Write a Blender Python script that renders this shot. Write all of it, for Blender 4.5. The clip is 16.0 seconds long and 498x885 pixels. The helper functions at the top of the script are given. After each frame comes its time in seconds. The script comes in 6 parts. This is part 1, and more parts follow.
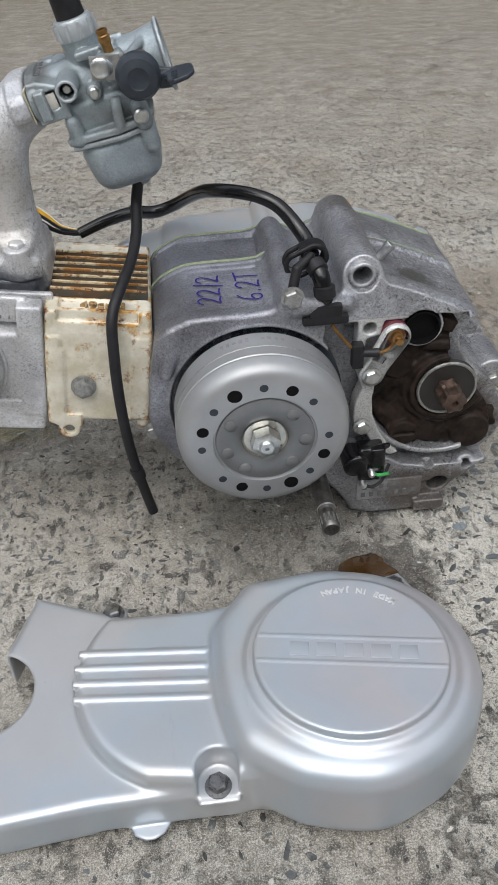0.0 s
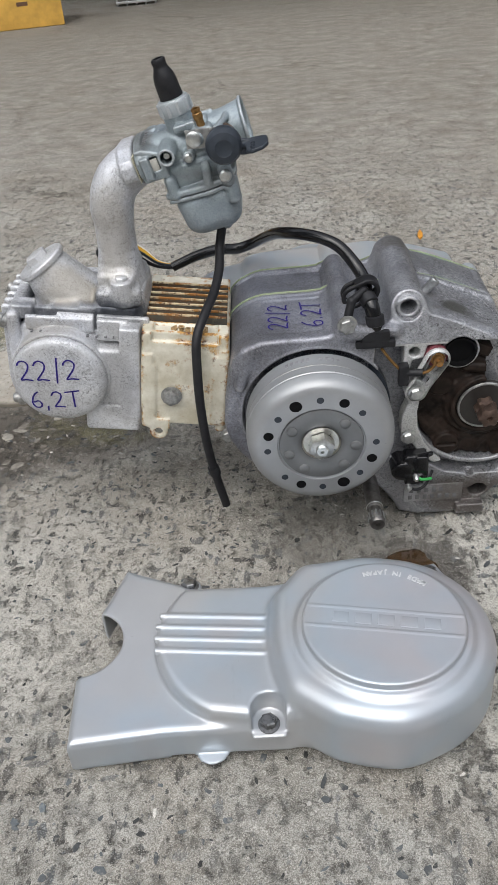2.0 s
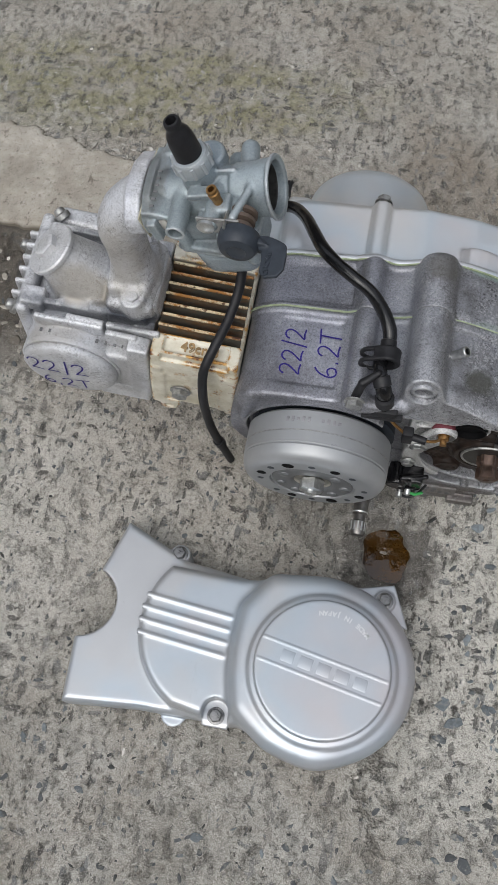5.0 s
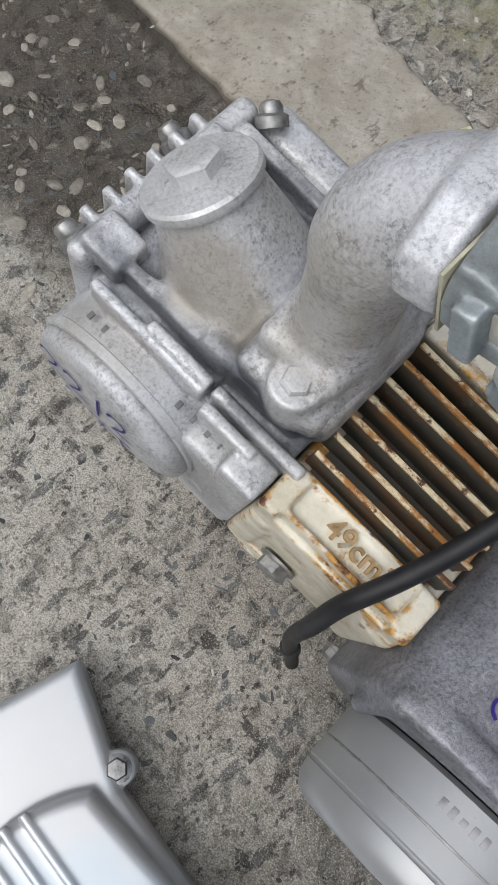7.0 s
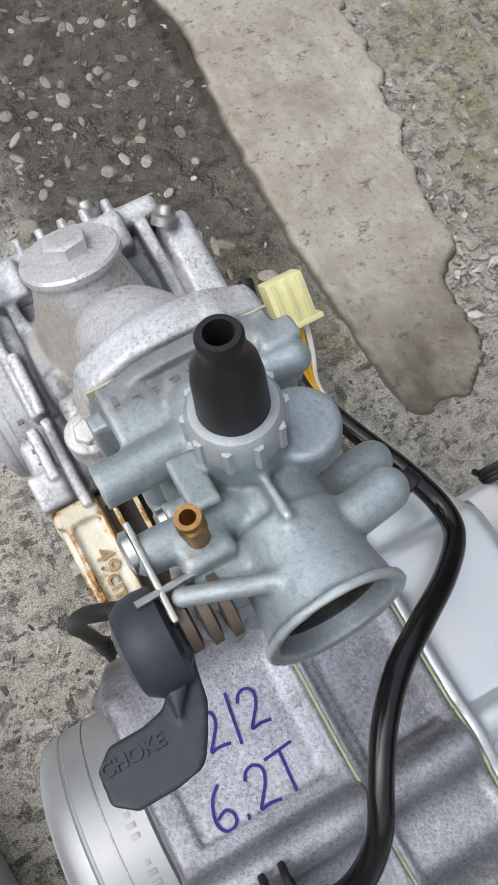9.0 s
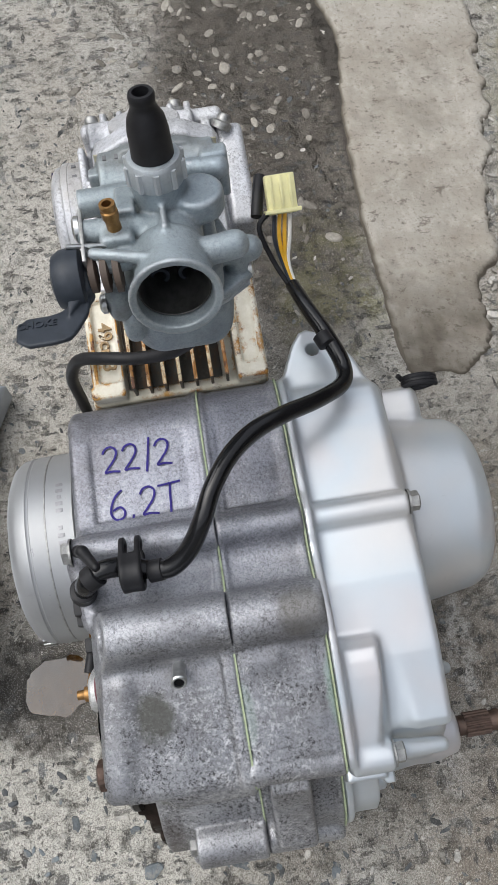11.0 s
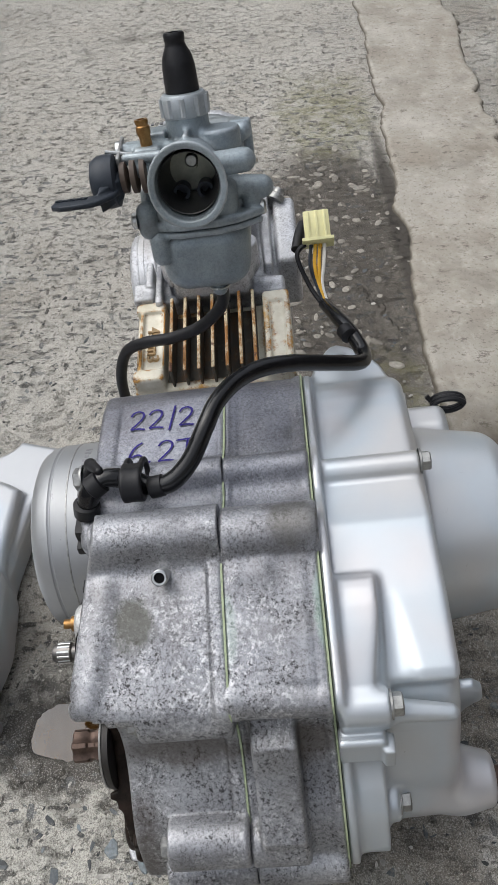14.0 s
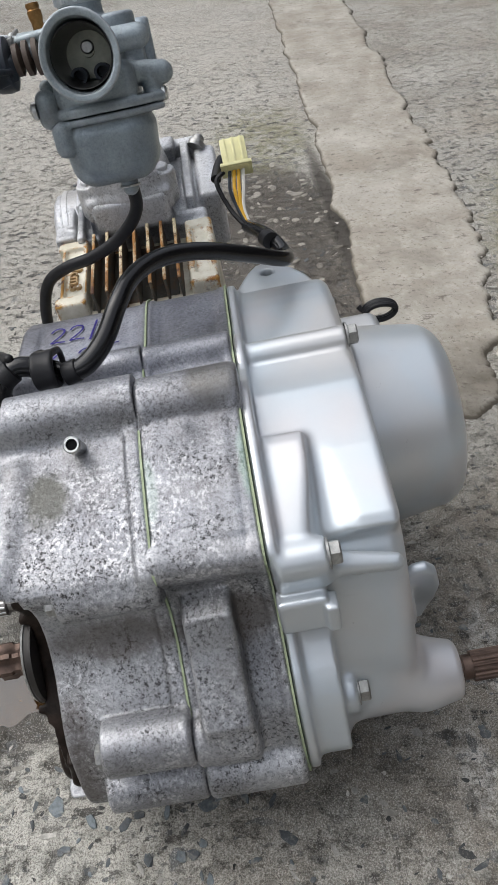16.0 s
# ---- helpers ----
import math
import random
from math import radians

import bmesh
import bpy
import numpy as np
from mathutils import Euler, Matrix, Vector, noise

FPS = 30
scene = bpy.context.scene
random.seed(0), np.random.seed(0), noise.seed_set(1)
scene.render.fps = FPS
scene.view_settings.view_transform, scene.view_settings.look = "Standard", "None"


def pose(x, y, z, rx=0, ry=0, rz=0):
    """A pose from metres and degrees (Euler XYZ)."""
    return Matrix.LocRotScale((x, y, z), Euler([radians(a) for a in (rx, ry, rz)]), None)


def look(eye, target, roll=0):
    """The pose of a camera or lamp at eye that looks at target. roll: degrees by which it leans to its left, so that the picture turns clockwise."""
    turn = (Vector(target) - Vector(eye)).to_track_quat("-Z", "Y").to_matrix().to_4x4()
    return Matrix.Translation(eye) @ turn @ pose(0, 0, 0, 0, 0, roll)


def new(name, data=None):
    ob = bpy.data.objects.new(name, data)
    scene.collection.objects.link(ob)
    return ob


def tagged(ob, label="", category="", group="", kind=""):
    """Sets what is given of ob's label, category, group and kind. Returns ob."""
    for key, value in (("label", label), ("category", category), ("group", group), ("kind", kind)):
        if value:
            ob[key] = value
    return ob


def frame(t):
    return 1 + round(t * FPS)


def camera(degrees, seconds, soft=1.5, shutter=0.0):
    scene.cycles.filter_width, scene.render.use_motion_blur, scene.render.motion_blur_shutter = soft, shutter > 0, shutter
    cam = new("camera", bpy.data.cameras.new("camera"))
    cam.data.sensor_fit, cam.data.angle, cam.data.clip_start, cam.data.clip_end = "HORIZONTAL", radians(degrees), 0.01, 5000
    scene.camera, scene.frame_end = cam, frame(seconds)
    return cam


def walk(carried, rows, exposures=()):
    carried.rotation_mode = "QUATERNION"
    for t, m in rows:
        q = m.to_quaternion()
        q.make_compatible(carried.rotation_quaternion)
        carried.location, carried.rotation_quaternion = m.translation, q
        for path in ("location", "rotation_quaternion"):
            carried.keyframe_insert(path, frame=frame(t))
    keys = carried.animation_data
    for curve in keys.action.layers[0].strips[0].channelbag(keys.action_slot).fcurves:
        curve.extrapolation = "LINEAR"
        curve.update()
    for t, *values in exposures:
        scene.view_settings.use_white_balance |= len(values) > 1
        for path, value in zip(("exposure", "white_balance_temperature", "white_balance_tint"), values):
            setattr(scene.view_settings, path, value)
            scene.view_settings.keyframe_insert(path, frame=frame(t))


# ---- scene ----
cam = camera(34.7, 16.0, soft=1.5)
PATH = [
    (0, (-0.0418, -0.3982, 0.4162), (-0.0057, 0.0891, 0.0679), -3.07),
    (0.5, (-0.0378, -0.4196, 0.4168), (-0.0320, 0.0733, 0.0747), -4.92),
    (1, (-0.0159, -0.4434, 0.4198), (-0.0224, 0.0541, 0.0845), -5.15),
    (1.5, (-0.0182, -0.4634, 0.4382), (-0.0367, 0.0357, 0.1057), -5.36),
    (2, (-0.0297, -0.4839, 0.4617), (-0.0548, 0.0142, 0.1281), -5.33),
    (2.5, (-0.0356, -0.4782, 0.4631), (-0.0624, 0.0178, 0.1265), -5.27),
    (3, (-0.0309, -0.4768, 0.4662), (-0.0558, 0.0106, 0.1172), -5.05),
    (3.2, (-0.0296, -0.4788, 0.4700), (-0.0531, 0.0032, 0.1136), -4.93),
    (5.3, (0.0321, -0.1561, 0.7231), (-0.0544, 0.0356, 0.1612), -8.35),
    (5.5, (0.0112, -0.1272, 0.7077), (-0.0762, 0.0498, 0.1411), -5.59),
    (6, (-0.0824, -0.0387, 0.5462), (-0.1726, 0.1319, -0.0219), 5.01),
    (6.5, (-0.1100, -0.0073, 0.4777), (-0.2080, 0.1662, -0.0883), 10.92),
    (7, (-0.1018, 0.0089, 0.4500), (-0.2071, 0.1790, -0.1157), 12.84),
    (7.5, (-0.0991, 0.0177, 0.4458), (-0.2142, 0.1825, -0.1195), 13.68),
    (8, (-0.1015, 0.0343, 0.4604), (-0.2249, 0.1911, -0.1054), 14.35),
    (8.5, (-0.0817, 0.0598, 0.4928), (-0.2136, 0.2077, -0.0736), 15.14),
    (9, (-0.0408, 0.0818, 0.5210), (-0.1833, 0.2189, -0.0454), 15.66),
    (9.5, (0.0100, 0.0898, 0.5318), (-0.1479, 0.2155, -0.0332), 15.42),
    (9.7, (0.0266, 0.0940, 0.5398), (-0.1375, 0.2129, -0.0249), 15.50),
    (11.8, (0.1568, 0.1208, 0.6338), (-0.0591, 0.1392, 0.0743), -0.71),
    (12, (0.1601, 0.1135, 0.6363), (-0.0579, 0.1255, 0.0775), -1.79),
    (12.5, (0.1926, 0.1033, 0.6831), (-0.0453, 0.1011, 0.1323), -3.99),
    (13, (0.2310, 0.1193, 0.7263), (-0.0463, 0.1099, 0.1943), -4.37),
    (13.5, (0.2812, 0.1480, 0.6513), (-0.0528, 0.1318, 0.1531), -4.57),
    (14, (0.3085, 0.1576, 0.5196), (-0.1050, 0.1414, 0.0851), -4.76),
    (14.5, (0.3504, 0.1439, 0.4669), (-0.1080, 0.1355, 0.0798), -4.82),
    (15, (0.3756, 0.1443, 0.4370), (-0.0924, 0.1374, 0.0617), -5.21),
    (15.5, (0.3754, 0.1631, 0.4217), (-0.0907, 0.1543, 0.0440), -6.33),
    (16, (0.3699, 0.1776, 0.4261), (-0.0896, 0.1803, 0.0404), -7.57),
]
walk(cam, [(t, look(eye, target, roll)) for t, eye, target, roll in PATH],
     exposures=[(0.0, 0.0), (1.5, 0.01), (3.2, -0.02), (5.3, -0.32), (7.5, -0.2), (9.5, 0.06), (12.5, -0.14), (15.0, -0.09), (16.0, -0.05)])

# ---- world and light: overcast daylight, open sky behind the camera, roofed shop added beyond ----
SUN_AZ, SUN_EL = radians(195), radians(58)
world = bpy.data.worlds.new("sky")
scene.world = world
world.use_nodes = True
wn = world.node_tree.nodes
sky = wn.new("ShaderNodeTexSky")
sky.sky_type, sky.sun_disc, sky.sun_elevation, sky.sun_rotation = "NISHITA", False, SUN_EL, SUN_AZ
sky.air_density, sky.dust_density, sky.ozone_density = 1.0, 2.5, 1.0
wn["Background"].inputs[1].default_value = 0.245
veil = wn.new("ShaderNodeHueSaturation")
veil.inputs["Saturation"].default_value = 0.30
world.node_tree.links.new(sky.outputs[0], veil.inputs["Color"])
world.node_tree.links.new(veil.outputs[0], wn["Background"].inputs[0])
sun = new("sun", bpy.data.lights.new("sun", "SUN"))
sun.data.energy, sun.data.angle, sun.data.color = 1.25, radians(74), (0.95, 0.96, 0.94)
sun.matrix_world = look((0, 0, 5), (0.0 - 5 * math.sin(SUN_AZ) / math.tan(SUN_EL), 0.0 - 5 * math.cos(SUN_AZ) / math.tan(SUN_EL), 0.0))


# ---- materials ----
class Nodes:
    """A small helper to write a node material in few lines."""

    def __init__(self, name):
        self.mat = bpy.data.materials.new(name)
        self.mat.use_nodes = True
        self.tree = self.mat.node_tree
        self.bsdf = self.tree.nodes["Principled BSDF"]
        self.coord = self.tree.nodes.new("ShaderNodeTexCoord")

    def add(self, kind, **values):
        node = self.tree.nodes.new(kind)
        for key, value in values.items():
            node.inputs[key.replace("_", " ")].default_value = value
        return node

    def link(self, a, b):
        self.tree.links.new(a, b)
        return b

    def noise(self, scale, detail=4.0, rough=0.55, space="Object", stretch=None):
        node = self.add("ShaderNodeTexNoise", Scale=scale, Detail=detail, Roughness=rough)
        source = self.coord.outputs[space]
        if stretch:
            m = self.add("ShaderNodeMapping", Scale=stretch)
            self.link(source, m.inputs["Vector"])
            source = m.outputs[0]
        self.link(source, node.inputs["Vector"])
        return node.outputs["Fac"]

    def cells(self, scale, space="Object", feature="F1", rand=1.0):
        node = self.add("ShaderNodeTexVoronoi", Scale=scale, Randomness=rand)
        node.feature = feature
        self.link(self.coord.outputs[space], node.inputs["Vector"])
        return node

    def ramp(self, source, *stops):
        node = self.tree.nodes.new("ShaderNodeValToRGB")
        ramp = node.color_ramp
        while len(ramp.elements) < len(stops):
            ramp.elements.new(0.5)
        for el, (pos, col) in zip(ramp.elements, stops):
            el.position = pos
            el.color = (col, col, col, 1) if isinstance(col, (int, float)) else (*col, 1)
        self.link(source, node.inputs[0])
        return node.outputs[0]

    def mix(self, fac, a, b, blend="MIX"):
        node = self.tree.nodes.new("ShaderNodeMix")
        node.data_type, node.blend_type = "RGBA", blend
        for value, sock in ((fac, node.inputs[0]), (a, node.inputs[6]), (b, node.inputs[7])):
            if isinstance(value, (int, float)):
                sock.default_value = value if sock == node.inputs[0] else (value, value, value, 1)
            elif isinstance(value, tuple):
                sock.default_value = (*value, 1)
            else:
                self.link(value, sock)
        return node.outputs[2]

    def calc(self, op, a, b=0.5, clamp=False):
        node = self.tree.nodes.new("ShaderNodeMath")
        node.operation, node.use_clamp = op, clamp
        for value, sock in ((a, node.inputs[0]), (b, node.inputs[1])):
            if isinstance(value, (int, float)):
                sock.default_value = value
            else:
                self.link(value, sock)
        return node.outputs[0]

    def bump(self, source, strength=0.3, distance=0.001):
        node = self.add("ShaderNodeBump", Strength=strength, Distance=distance)
        self.link(source, node.inputs["Height"])
        old = self.bsdf.inputs["Normal"]
        if old.is_linked:
            self.link(old.links[0].from_socket, node.inputs["Normal"])
        self.link(node.outputs[0], old)

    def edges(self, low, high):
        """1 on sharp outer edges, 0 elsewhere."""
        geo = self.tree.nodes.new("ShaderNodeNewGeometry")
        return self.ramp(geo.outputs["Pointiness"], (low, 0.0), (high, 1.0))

    def spot(self, cx, cy, rx, ry, soft=0.35, wobble=0.5, scale=9.0):
        """A ragged patch round a place on the ground, 1 inside."""
        sep = self.tree.nodes.new("ShaderNodeSeparateXYZ")
        self.link(self.coord.outputs["Object"], sep.inputs[0])
        a = self.calc("POWER", self.calc("ABSOLUTE", self.calc("DIVIDE", self.calc("SUBTRACT", sep.outputs[0], cx), rx)), 2.0)
        b = self.calc("POWER", self.calc("ABSOLUTE", self.calc("DIVIDE", self.calc("SUBTRACT", sep.outputs[1], cy), ry)), 2.0)
        d = self.calc("ADD", a, b)
        d = self.calc("ADD", d, self.calc("MULTIPLY", self.calc("SUBTRACT", self.noise(scale, 6, 0.7), 0.5), wobble * 4))
        return self.ramp(d, (max(0.0, 0.62 - soft), 1.0), (min(1.0, 0.62 + soft), 0.0))

    def ragged_patch(self, mid, size, wobble=0.5, scale=60.0):
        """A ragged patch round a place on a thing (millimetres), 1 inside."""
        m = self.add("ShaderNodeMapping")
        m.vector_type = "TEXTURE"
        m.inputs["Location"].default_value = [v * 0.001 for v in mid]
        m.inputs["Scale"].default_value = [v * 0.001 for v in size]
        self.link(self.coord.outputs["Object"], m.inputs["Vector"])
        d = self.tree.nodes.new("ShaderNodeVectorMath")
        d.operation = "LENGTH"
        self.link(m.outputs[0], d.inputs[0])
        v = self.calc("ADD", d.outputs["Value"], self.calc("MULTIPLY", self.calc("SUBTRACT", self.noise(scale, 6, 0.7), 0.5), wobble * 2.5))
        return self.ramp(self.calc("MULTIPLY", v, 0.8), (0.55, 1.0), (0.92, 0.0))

    def flakes(self, scale, share, size=0.42, stretch=(1.0, 1.0, 1.0), turn=0.0, wander=0.35):
        """Ragged chips scattered over a floor: a mask of them, and a random value for each."""
        m = self.add("ShaderNodeMapping", Scale=stretch, Rotation=(0.0, 0.0, radians(turn)))
        self.link(self.coord.outputs["Object"], m.inputs["Vector"])
        shake = self.add("ShaderNodeTexNoise", Scale=scale * 2.2, Detail=3.0, Roughness=0.65)
        self.link(m.outputs[0], shake.inputs["Vector"])
        bend = self.add("ShaderNodeVectorMath")
        bend.operation = "MULTIPLY_ADD"
        bend.inputs[1].default_value = (wander / scale * 2, wander / scale * 2, 0.0)
        self.link(shake.outputs["Color"], bend.inputs[0])
        self.link(m.outputs[0], bend.inputs[2])
        cell = self.add("ShaderNodeTexVoronoi", Scale=scale, Randomness=1.0)
        cell.voronoi_dimensions = "2D"
        self.link(bend.outputs[0], cell.inputs["Vector"])
        sep = self.tree.nodes.new("ShaderNodeSeparateColor")
        self.link(cell.outputs["Color"], sep.inputs[0])
        reach = self.calc("MULTIPLY", self.calc("ADD", self.calc("MULTIPLY", sep.outputs[1], 0.7), 0.3), size)
        inside = self.calc("MULTIPLY", self.calc("SUBTRACT", reach, cell.outputs["Distance"]), 14.0, clamp=True)
        chosen = self.calc("LESS_THAN", sep.outputs[0], share)
        return self.calc("MULTIPLY", inside, chosen), sep.outputs[2]

    def out(self, color=None, rough=None, metal=None, **values):
        for value, key in ((color, "Base Color"), (rough, "Roughness"), (metal, "Metallic")):
            if value is None:
                continue
            if isinstance(value, (int, float)):
                self.bsdf.inputs[key].default_value = value
            elif isinstance(value, tuple):
                self.bsdf.inputs[key].default_value = (*value, 1)
            else:
                self.link(value, self.bsdf.inputs[key])
        for key, value in values.items():
            self.bsdf.inputs[key.replace("_", " ")].default_value = value
        return self.mat


def cast_metal(name, light, dark, speck=0.5, brown=0.0, metal=0.75, seed=0.0, bloom=0.5, grainy=0.55, patches=(), worn=False):
    """Old sand-cast aluminium: bright grain, dull oxide, dark pits, oily dirt."""
    n = Nodes(name)
    big = n.noise(14 + seed, 6, 0.65)
    patch = n.noise(30 + seed, 7, 0.78)
    grain = n.noise(750, 3, 0.75)
    base = n.mix(n.ramp(big, (0.36, 0.0), (0.66, 1.0)), dark, light)
    base = n.mix(n.calc("MULTIPLY", n.ramp(grain, (0.40, 1.0), (0.52, 0.0)), grainy), base, n.mix(1.0, base, (0.42, 0.42, 0.43), "MULTIPLY"))
    # faint violet and blue cast of old oxide
    base = n.mix(n.ramp(n.noise(9 + seed, 4, 0.6), (0.4, 0.0), (0.62, 0.5)), base, n.mix(1.0, base, (0.94, 0.97, 1.06), "MULTIPLY"))
    if brown:
        oil = n.ramp(n.noise(20, 6, 0.7), (0.47, 0.0), (0.68, 1.0))
        base = n.mix(n.calc("MULTIPLY", oil, brown), base, (0.12, 0.095, 0.07))
    frost = n.calc("MULTIPLY", n.ramp(n.noise(380 + seed, 5, 0.85), (0.50, 0.0), (0.58, 1.0)), n.ramp(n.noise(30 + seed, 6, 0.7), (0.44, 0.0), (0.62, 1.0)))
    pits = n.calc("MULTIPLY", n.ramp(n.noise(520, 7, 0.82), (0.515, 0.0), (0.565, 1.0)), n.ramp(n.noise(46 + seed, 7, 0.8), (0.45, 0.05), (0.55, 1.0)))
    if worn:
        # the rear end stood out in the weather: whiter bloom and blacker pits there
        sep = n.tree.nodes.new("ShaderNodeSeparateXYZ")
        n.link(n.coord.outputs["Object"], sep.inputs[0])
        rear = n.ramp(n.calc("ADD", n.calc("MULTIPLY", sep.outputs[0], 5.0), n.calc("MULTIPLY", n.noise(25, 4), 0.5)), (0.45, 0.35), (0.85, 1.0))
        frost, pits = n.calc("MULTIPLY", frost, rear), n.calc("MULTIPLY", pits, rear)
        # the front is smoother, darker and violet in tone
        front_tone = n.ramp(n.calc("ADD", n.calc("MULTIPLY", sep.outputs[0], 5.0), n.calc("MULTIPLY", n.noise(18, 5, 0.65), 0.5)), (0.22, 0.62), (0.62, 0.0))
        base = n.mix(front_tone, base, n.mix(1.0, base, (0.56, 0.56, 0.63), "MULTIPLY"))
    base = n.mix(n.calc("MULTIPLY", frost, bloom), base, (0.80, 0.80, 0.82))
    base = n.mix(n.calc("MULTIPLY", pits, speck), base, (0.035, 0.033, 0.034))
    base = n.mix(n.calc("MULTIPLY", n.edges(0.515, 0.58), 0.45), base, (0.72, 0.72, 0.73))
    # creases darkened in the colour: oily dirt and the shade of crevices
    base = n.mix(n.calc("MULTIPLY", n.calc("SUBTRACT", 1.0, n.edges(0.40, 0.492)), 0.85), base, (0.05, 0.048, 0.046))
    # ragged patches: dirt, smears, and shade put into the recesses
    for mid, size, colour, much in patches:
        base = n.mix(n.calc("MULTIPLY", n.ragged_patch(mid, size), much), base, colour)
    n.bump(grain, 0.4 * grainy / 0.55, 0.0006)
    n.bump(pits, 0.3, -0.0006)
    n.bump(n.noise(60, 3), 0.15, 0.002)
    return n.out(base, n.calc("ADD", n.calc("MULTIPLY", patch, 0.4), 0.22), metal)


def paint(name, color, rough=0.35, metal=0.6, grain=0.12, chips=0.0, reflection_tint=0.0):
    """Sprayed or moulded surface with faint unevenness."""
    n = Nodes(name)
    soft = n.noise(30, 4, 0.6)
    fine = n.noise(900, 2, 0.6)
    dark = tuple(c * (1 - grain) for c in color)
    base = n.mix(n.ramp(soft, (0.3, 0.0), (0.7, 1.0)), dark, color)
    if reflection_tint:
        # blue and peach reflections painted in as broad soft patches
        wide = n.noise(9, 3, 0.5)
        base = n.mix(n.calc("MULTIPLY", n.ramp(wide, (0.38, 0.0), (0.52, 1.0)), reflection_tint), base, n.mix(1.0, base, (0.90, 1.0, 1.08), "MULTIPLY"))
        base = n.mix(n.calc("MULTIPLY", n.ramp(wide, (0.50, 0.0), (0.64, 1.0)), reflection_tint), base, n.mix(1.0, base, (1.14, 0.985, 0.92), "MULTIPLY"))
    if chips:
        base = n.mix(n.calc("MULTIPLY", n.ramp(n.noise(120, 5, 0.7), (0.70, 0.0), (0.74, 1.0)), chips), base, (0.10, 0.10, 0.10))
        scuff = n.noise(60, 7, 0.8, stretch=(1.0, 0.25, 1.0))
        base = n.mix(n.calc("MULTIPLY", n.ramp(scuff, (0.62, 0.0), (0.70, 1.0)), chips * 0.4), base, (0.2, 0.2, 0.2))
    n.bump(fine, 0.08, 0.0003)
    return n.out(base, n.calc("ADD", n.calc("MULTIPLY", soft, 0.14), rough - 0.07), metal)


def plain(name, color, rough=0.5, metal=0.0, scale=120, grain=0.25, bump=0.15):
    n = Nodes(name)
    f = n.noise(scale, 5, 0.65)
    base = n.mix(n.ramp(f, (0.3, 0.0), (0.7, 1.0)), tuple(c * (1 - grain) for c in color), tuple(min(1, c * (1 + grain)) for c in color))
    n.bump(f, bump, 0.0005)
    return n.out(base, n.calc("ADD", n.calc("MULTIPLY", f, 0.25), rough - 0.12), metal)


def rusty_steel():
    n = Nodes("rusted_white_cylinder")
    big = n.noise(38, 6, 0.7)
    streak = n.noise(70, 6, 0.75, stretch=(0.35, 1.0, 1.4))
    white = n.mix(n.ramp(big, (0.35, 0.0), (0.65, 1.0)), (0.55, 0.50, 0.37), (0.80, 0.765, 0.66))
    ochre = n.mix(n.ramp(streak, (0.35, 0.0), (0.65, 1.0)), (0.62, 0.36, 0.09), (0.34, 0.14, 0.03))
    deep = n.ramp(n.noise(150, 5, 0.75), (0.5, 0.0), (0.6, 1.0))
    ochre = n.mix(deep, ochre, (0.09, 0.03, 0.015))
    edge = n.edges(0.505, 0.56)
    crease = n.ramp(n.calc("SUBTRACT", 1.0, n.edges(0.40, 0.495)), (0.0, 0.0), (0.8, 1.0))
    amount = n.calc("ADD", n.calc("MULTIPLY", n.calc("MAXIMUM", edge, crease), 0.25), n.noise(48, 7, 0.80))
    fac = n.ramp(amount, (0.575, 0.0), (0.70, 1.0))
    n.bump(streak, 0.3, 0.0010)
    n.bump(n.noise(400, 3), 0.25, 0.0005)
    return n.out(n.mix(fac, white, ochre), 0.55, 0.1)


def rusty_fin():
    n = Nodes("rusted_shaded_fin")
    s = n.noise(80, 6, 0.75, stretch=(0.4, 1.0, 1.0))
    # dark olive takes in the shade between the fins, with rust over it
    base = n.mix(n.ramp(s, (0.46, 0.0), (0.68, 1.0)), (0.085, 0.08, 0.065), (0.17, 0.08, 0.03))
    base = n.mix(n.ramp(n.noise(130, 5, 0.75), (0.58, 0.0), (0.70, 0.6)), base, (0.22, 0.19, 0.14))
    n.bump(s, 0.4, 0.001)
    return n.out(base, 0.6, 0.1)


def fin_edge(name="rusty_fin_edge", rust=0.5):
    n = Nodes(name)
    s = n.noise(90, 6, 0.75, stretch=(0.5, 1.0, 1.0))
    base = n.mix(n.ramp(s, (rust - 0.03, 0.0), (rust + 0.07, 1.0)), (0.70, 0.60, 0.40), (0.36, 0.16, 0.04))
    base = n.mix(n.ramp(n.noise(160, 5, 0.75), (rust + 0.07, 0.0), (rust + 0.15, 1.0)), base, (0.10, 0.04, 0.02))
    return n.out(base, 0.55, 0.0)


